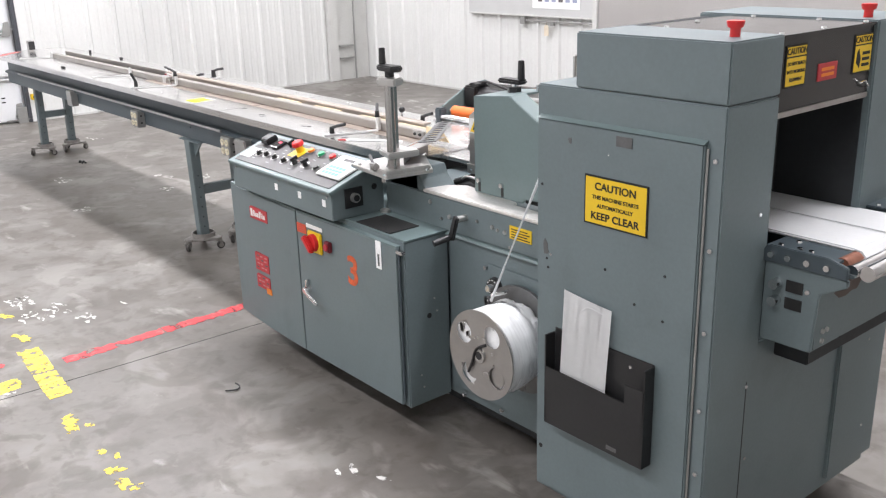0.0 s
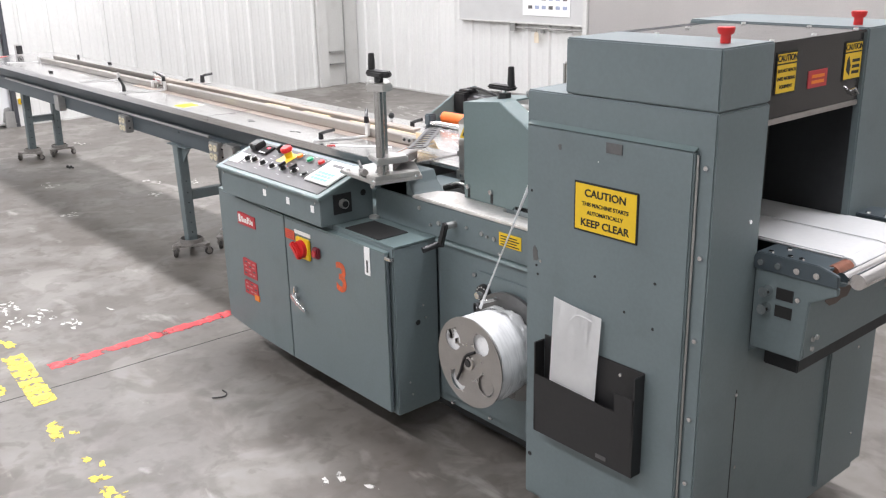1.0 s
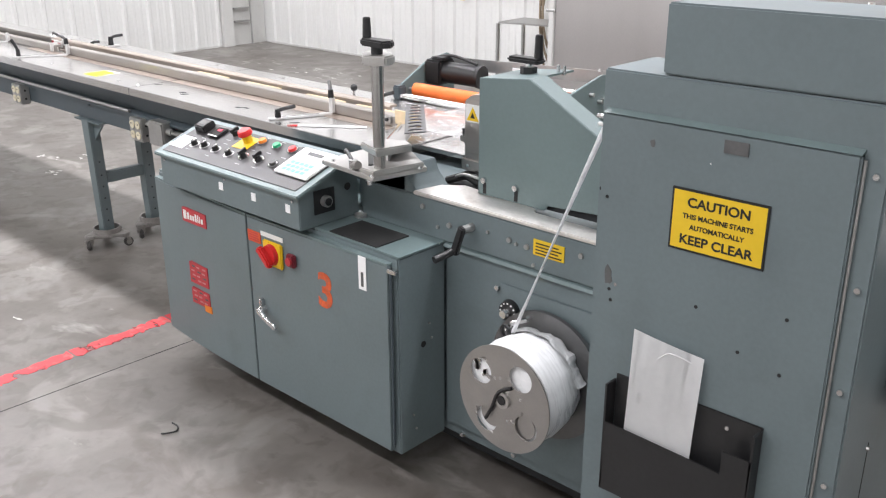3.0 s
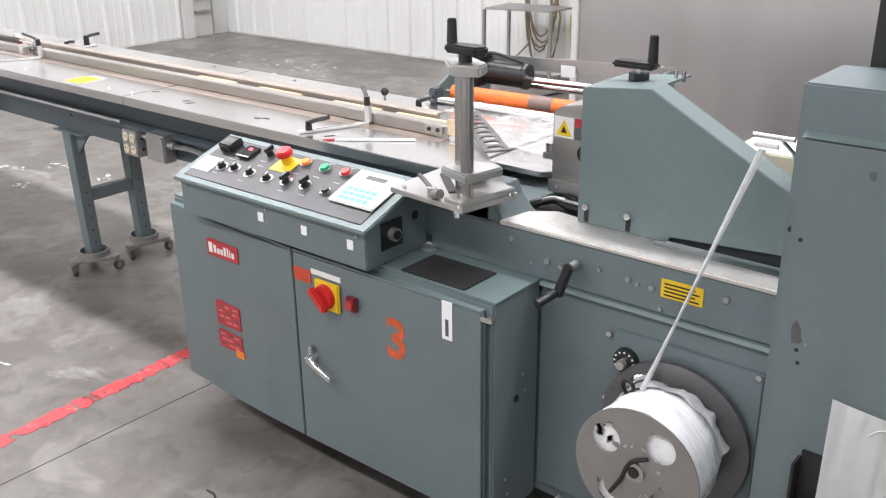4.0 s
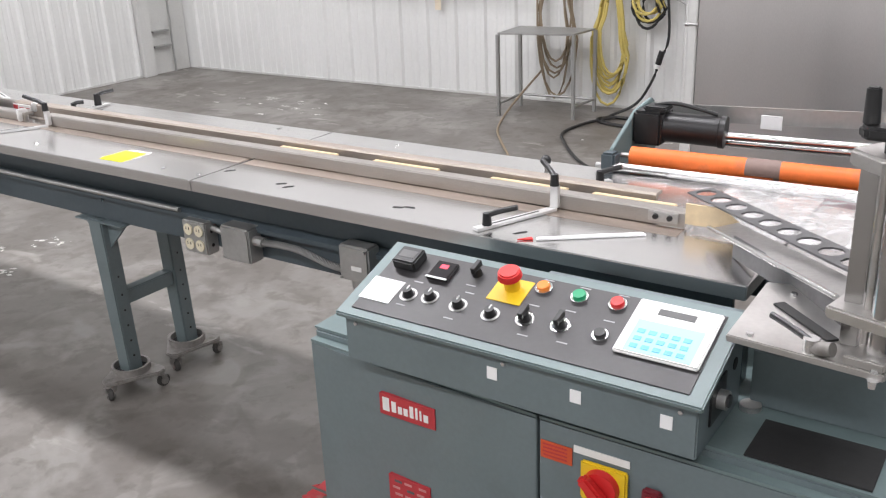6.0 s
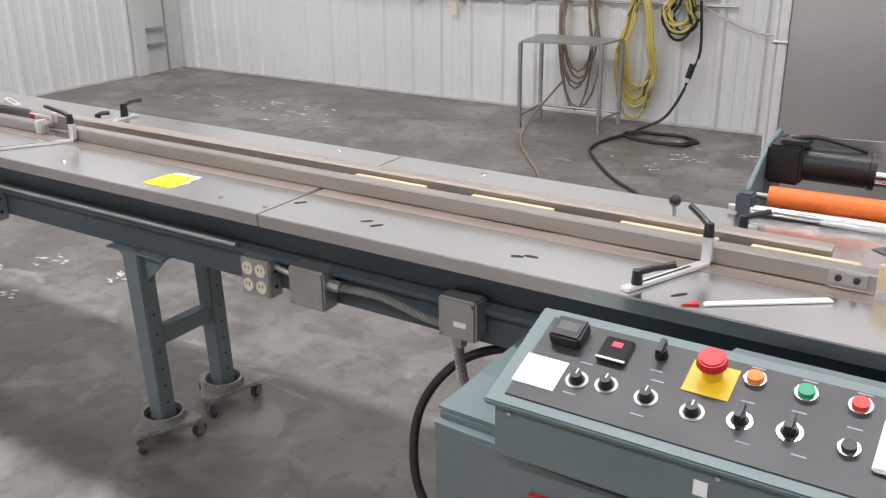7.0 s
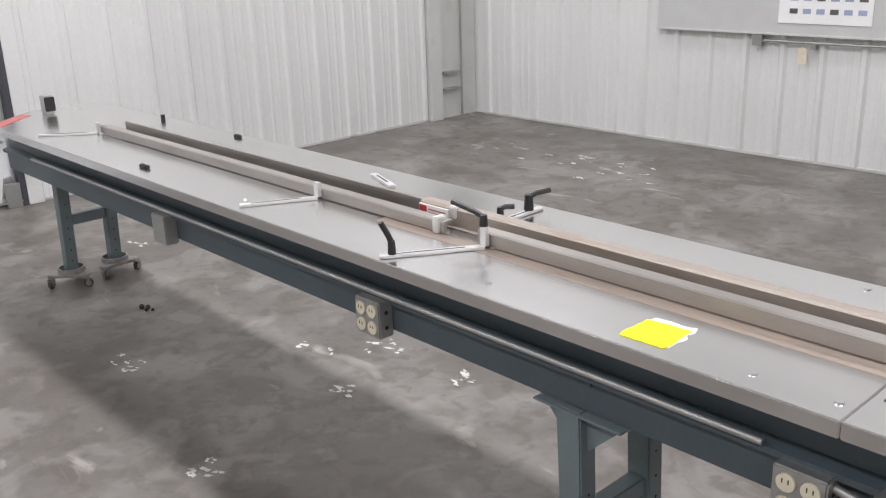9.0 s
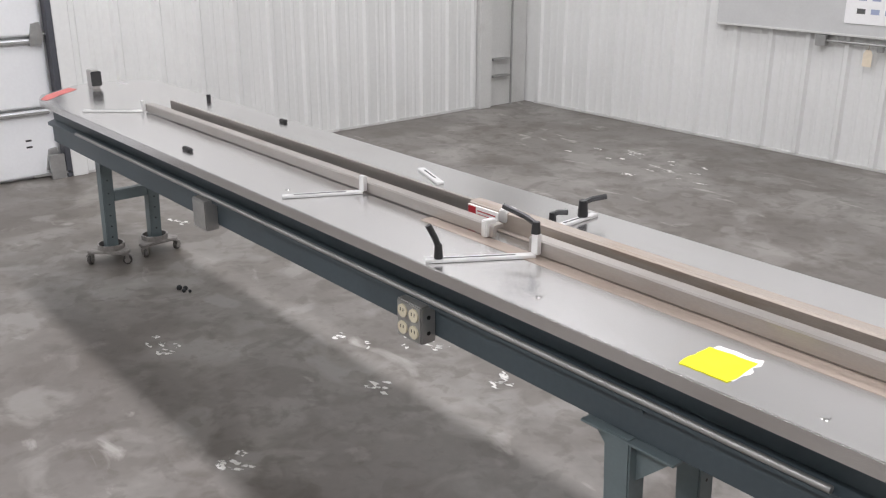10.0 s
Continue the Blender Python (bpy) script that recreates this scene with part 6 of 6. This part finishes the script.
part("roller_stain", cyl((-0.62, 1.0938, 0.9508), (-0.53, 1.1031, 0.9495), 0.0286, 24), mat("dirty_roller_band", (0.22, 0.15, 0.13), 0.5), unw, "dirty worn band on the roller", True)
mo = part("motor", cyl((LXp + 0.09, 1.20, 1.015), (LXp + 0.25, 1.228, 1.008), 0.044, 24, bev=0.004), BLACK, unw, "black electric motor", True)
part("motor_cap", cyl((LXp + 0.25, 1.228, 1.008), (LXp + 0.265, 1.230, 1.007), 0.047, 24), BLACK, mo, "", True)
part("gearbox", box(LXp + 0.012, LXp + 0.10, 1.15, 1.25, 0.965, 1.065, 0.008), BLACK, mo)
part("terminal_box", box(LXp + 0.04, LXp + 0.11, 1.16, 1.22, 1.065, 1.078, 0.004), BLACK, mo)
part("motor_cable", tube([(LXp + 0.06, 1.2, 1.076), (LXp + 0.12, 1.21, 1.083), (LXp + 0.20, 1.22, 1.068), (LXp + 0.24, 1.228, 1.056)], 0.006, 8, smooth_steps=5), CORD, mo, "", True)
part("bracket", box(LXp - 0.012, LXp + 0.03, 0.985, 1.03, 0.92, 0.975, 0.006), PAINT_D, unw)
part("pin", cyl((RXp, 1.40, 0.96), (RXp + 0.07, 1.41, 0.96), 0.007), CHROME, unw, "", True)
for y, z in ((1.2, 0.95), (1.42, 0.93), (1.15, 0.93)):
    bolt_head(unw, (RXp, y, z), (-1, 0, 0), 0.012, 0.008, CHROME)
part("web", prism([(-0.80, 0.93), (-0.30, 0.93), (-0.30, 0.936), (-0.80, 0.936)], "y", 0.98, 1.05), FILM, unw)
for x in (LXp + 0.03, RXp - 0.02):
    for y in (1.08, 1.30):
        part("leg", box(x - 0.02, x + 0.02, y - 0.02, y + 0.02, 0, 0.62, 0.003), PAINT, unw)
part("foot_rail", box(LXp + 0.05, RXp - 0.04, 1.28, 1.32, 0.08, 0.12, 0.002), PAINT, unw)
part("leaf_arm", box(-0.10, 0.06, 0.62, 1.2, 0.86, 0.90, 0.003), PAINT_D, unw)

# ---- along the back wall ----
stand = thing("steel_stand", "bare steel tube stand with a flat top", "stand")
sq = [(-3.71, 4.94), (-3.11, 5.06), (-3.09, 5.40), (-3.74, 5.35)]
part("top", prism(sq, "z", 0.645, 0.66, 0.002), GALV, stand, "grey steel sheet top")
for i, (x, y) in enumerate(sq):
    part("leg", box(x - 0.013, x + 0.013, y - 0.013, y + 0.013, 0, 0.646, 0.002), GALV, stand)
    a, b = Vector((*sq[i], 0.10)), Vector((*sq[(i + 1) % 4], 0.10))
    if i != 0:
        part("stretcher", cyl(a, b, 0.011, 8), GALV, stand)
brd = thing("white_board", "large pale board hung on the ribbed wall", "board")
part("panel", box(-5.93, -3.9, 5.545, 5.57, 0.935, 2.2, 0.004), mat("pale_board", (0.58, 0.585, 0.58), 0.5, 0, 0.05), brd, "pale painted board")
part("edge_strip", box(-5.93, -3.9, 5.538, 5.546, 0.93, 0.945, 0.001), TRIMM, brd)
pap = thing("chart_paper", "white printed chart hanging on the board", "paper")
part("sheet", box(-4.885, -4.2, 5.538, 5.5445, 1.02, 1.6, 0.001), PAPER, pap)
BLUEINK = mat("blue_grey_ink", (0.35, 0.40, 0.55), 0.6)
for r in range(5):
    for c in range(6):
        part("print_block", box(-4.80 + 0.10 * c, -4.74 + 0.10 * c, 5.5365, 5.5382, 1.09 + 0.09 * r, 1.125 + 0.09 * r, 0), BLUEINK if (r + c) % 3 else GREYTAG, pap)
cdt = thing("wall_conduit", "thin grey conduit along the wall with a box", "conduit")
part("conduit", tube([(-5.05, 5.56, 0.885), (-4.3, 5.56, 0.885), (-2.9, 5.56, 0.905), (-2.3, 5.56, 0.91)], 0.011, 10), GALV, cdt, "", True)
part("box", box(-5.08, -5.0, 5.535, 5.58, 0.845, 0.925, 0.004), GALV, cdt)
part("clip", box(-4.62, -4.58, 5.54, 5.575, 0.84, 0.88, 0.002), GALV, cdt)
tg = thing("wall_tag", "cream paper tag hanging from the conduit", "tag")
part("tag", prism([(-4.71, 0.735), (-4.645, 0.735), (-4.645, 0.825), (-4.66, 0.85), (-4.695, 0.85), (-4.71, 0.825)], "y", 5.54, 5.543), mat("cream_card", (0.75, 0.66, 0.52), 0.7), tg)
part("string", cyl((-4.677, 5.541, 0.845), (-4.677, 5.55, 0.885), 0.002, 6), TAN, tg)


def coil(parent, cx, top, bottom, width, r, material, turns, rr, y=5.52, label=""):
    """Hanging loops of hose or cord, each a little different."""
    for k in range(turns):
        w = width * (1 + rr.uniform(-0.25, 0.2)) / 2
        b = bottom + rr.uniform(0, 0.28) * (top - bottom)
        dx = rr.uniform(-0.03, 0.03)
        pts = []
        for i in range(20):
            a = 2 * math.pi * i / 20
            pts.append((cx + dx + w * math.sin(a) * (1.0 if math.cos(a) < 0 else 0.72), y - 0.012 * (k % 4) - 0.02 * math.sin(a * 2), (top + b) / 2 + (top - b) / 2 * math.cos(a)))
        part("loop", tube(pts, r, 7, closed=True), material, parent, label, True)


rc = random.Random(12)
hk = thing("wall_hook_rail", "steel hook rail on the wall", "hook rail")
part("rail", box(-3.75, -2.45, 5.555, 5.585, 0.965, 1.0, 0.003), GALV, hk)
for x in (-3.55, -3.42, -3.0, -2.72):
    part("hook", tube([(x, 5.56, 0.975), (x, 5.50, 0.965), (x, 5.47, 0.985)], 0.007, 8), GALV, hk, "", True)
c1 = thing("tan_cord_coil", "tan extension cord hung in long loops", "cord")
part("hook", tube([(-3.5, 5.57, 1.42), (-3.5, 5.49, 1.41), (-3.5, 5.46, 1.44)], 0.007, 8), GALV, c1, "", True)
coil(c1, -3.50, 1.43, 0.05, 0.32, 0.009, TAN, 6, rc)
part("cord_tail", tube([(-3.58, 5.44, 0.3), (-3.68, 5.2, 0.10), (-3.64, 4.9, 0.012), (-3.46, 4.5, 0.011), (-3.25, 4.2, 0.011), (-3.02, 3.9, 0.011), (-2.85, 3.62, 0.011)], 0.009, 8, smooth_steps=8), TAN, c1, "", True)
c2 = thing("yellow_hose_coil", "yellow air hose hung in long loose loops", "hose")
coil(c2, -2.99, 0.99, 0.03, 0.29, 0.0105, YHOSE, 9, rc, 5.50)
c3 = thing("striped_cord_coil", "black and yellow cord hung in short loops", "cord")
coil(c3, -2.68, 1.01, 0.64, 0.24, 0.011, CORD, 4, rc, 5.50)
coil(c3, -2.68, 1.03, 0.70, 0.22, 0.010, YHOSE, 5, rc, 5.48)
c4 = thing("black_power_cord", "black power cord with a plug trailing over the floor", "cord")
spool = [(-2.55, 5.5, 0.95), (-2.52, 5.48, 0.6), (-2.58, 5.46, 0.42), (-2.62, 5.44, 0.28), (-2.72, 5.38, 0.10), (-2.88, 5.28, 0.014)]
for k in range(30):
    a = 2.6 + k * 2 * math.pi / 14
    g = 1 - 0.25 * ((k // 7) % 2)
    spool.append((-2.60 + (0.33 - 0.003 * k) * g * math.cos(a), 5.12 + 0.15 * g * math.sin(a), 0.013 + 0.004 * (k // 14)))
spool += [(-2.95, 4.95, 0.013), (-2.97, 4.62, 0.013), (-2.82, 4.35, 0.013), (-2.55, 4.0, 0.013), (-2.22, 3.68, 0.013), (-2.05, 3.3, 0.013), (-2.0, 2.6, 0.013)]
part("cord", tube(spool, 0.011, 8, smooth_steps=4), CORD, c4, "", True)
part("plug", cyl((-2.585, 5.45, 0.40), (-2.56, 5.46, 0.50), 0.024, 14), BLACK, c4, "", True)
part("plug_band", cyl((-2.593, 5.45, 0.37), (-2.585, 5.45, 0.40), 0.022, 14), WHITE, c4, "", True)
c5 = thing("grey_wall_cable", "grey cable sagging along the wall", "cable")
part("cable", tube([(-2.66, 5.54, 0.96), (-2.4, 5.53, 0.84), (-2.2, 5.53, 0.76), (-2.0, 5.53, 0.74), (-1.75, 5.53, 0.84), (-1.5, 5.53, 1.0)], 0.007, 8, smooth_steps=8), GALV, c5, "", True)

# loose things on the floor
w1 = thing("floor_wire", "short curled black wire on the concrete", "wire")
part("wire", tube([(-0.835, -0.262, 0.004), (-0.80, -0.262, 0.004), (-0.775, -0.285, 0.006), (-0.785, -0.315, 0.007), (-0.80, -0.325, 0.004)], 0.003, 7, smooth_steps=6), CORD, w1, "", True)
w2 = thing("floor_debris", "small dark crumb of debris on the concrete", "debris")
for k in range(4):
    part("crumb", ball((-5.62 + 0.025 * k, 0.77 + 0.02 * (k % 2), 0.010), 0.014 - 0.002 * k, seg=8), DARK, w2)
nut = thing("floor_washer", "small steel washer on the concrete", "washer")
part("washer", ring((0.62, -0.62, 0.002), (0, 0, 1), 0.014, 0.007, 0.003, 16), GALV, nut)
feed = thing("supply_cable", "thick black supply cable looping behind the cabinet", "cable")
part("cable", tube([(-1.15, 0.62, 0.62), (-1.32, 0.58, 0.64), (-1.50, 0.52, 0.59), (-1.60, 0.46, 0.45), (-1.58, 0.40, 0.28), (-1.48, 0.38, 0.16), (-1.34, 0.38, 0.11), (-1.275, 0.38, 0.115)], 0.012, 10, smooth_steps=8), CORD, feed, "", True)
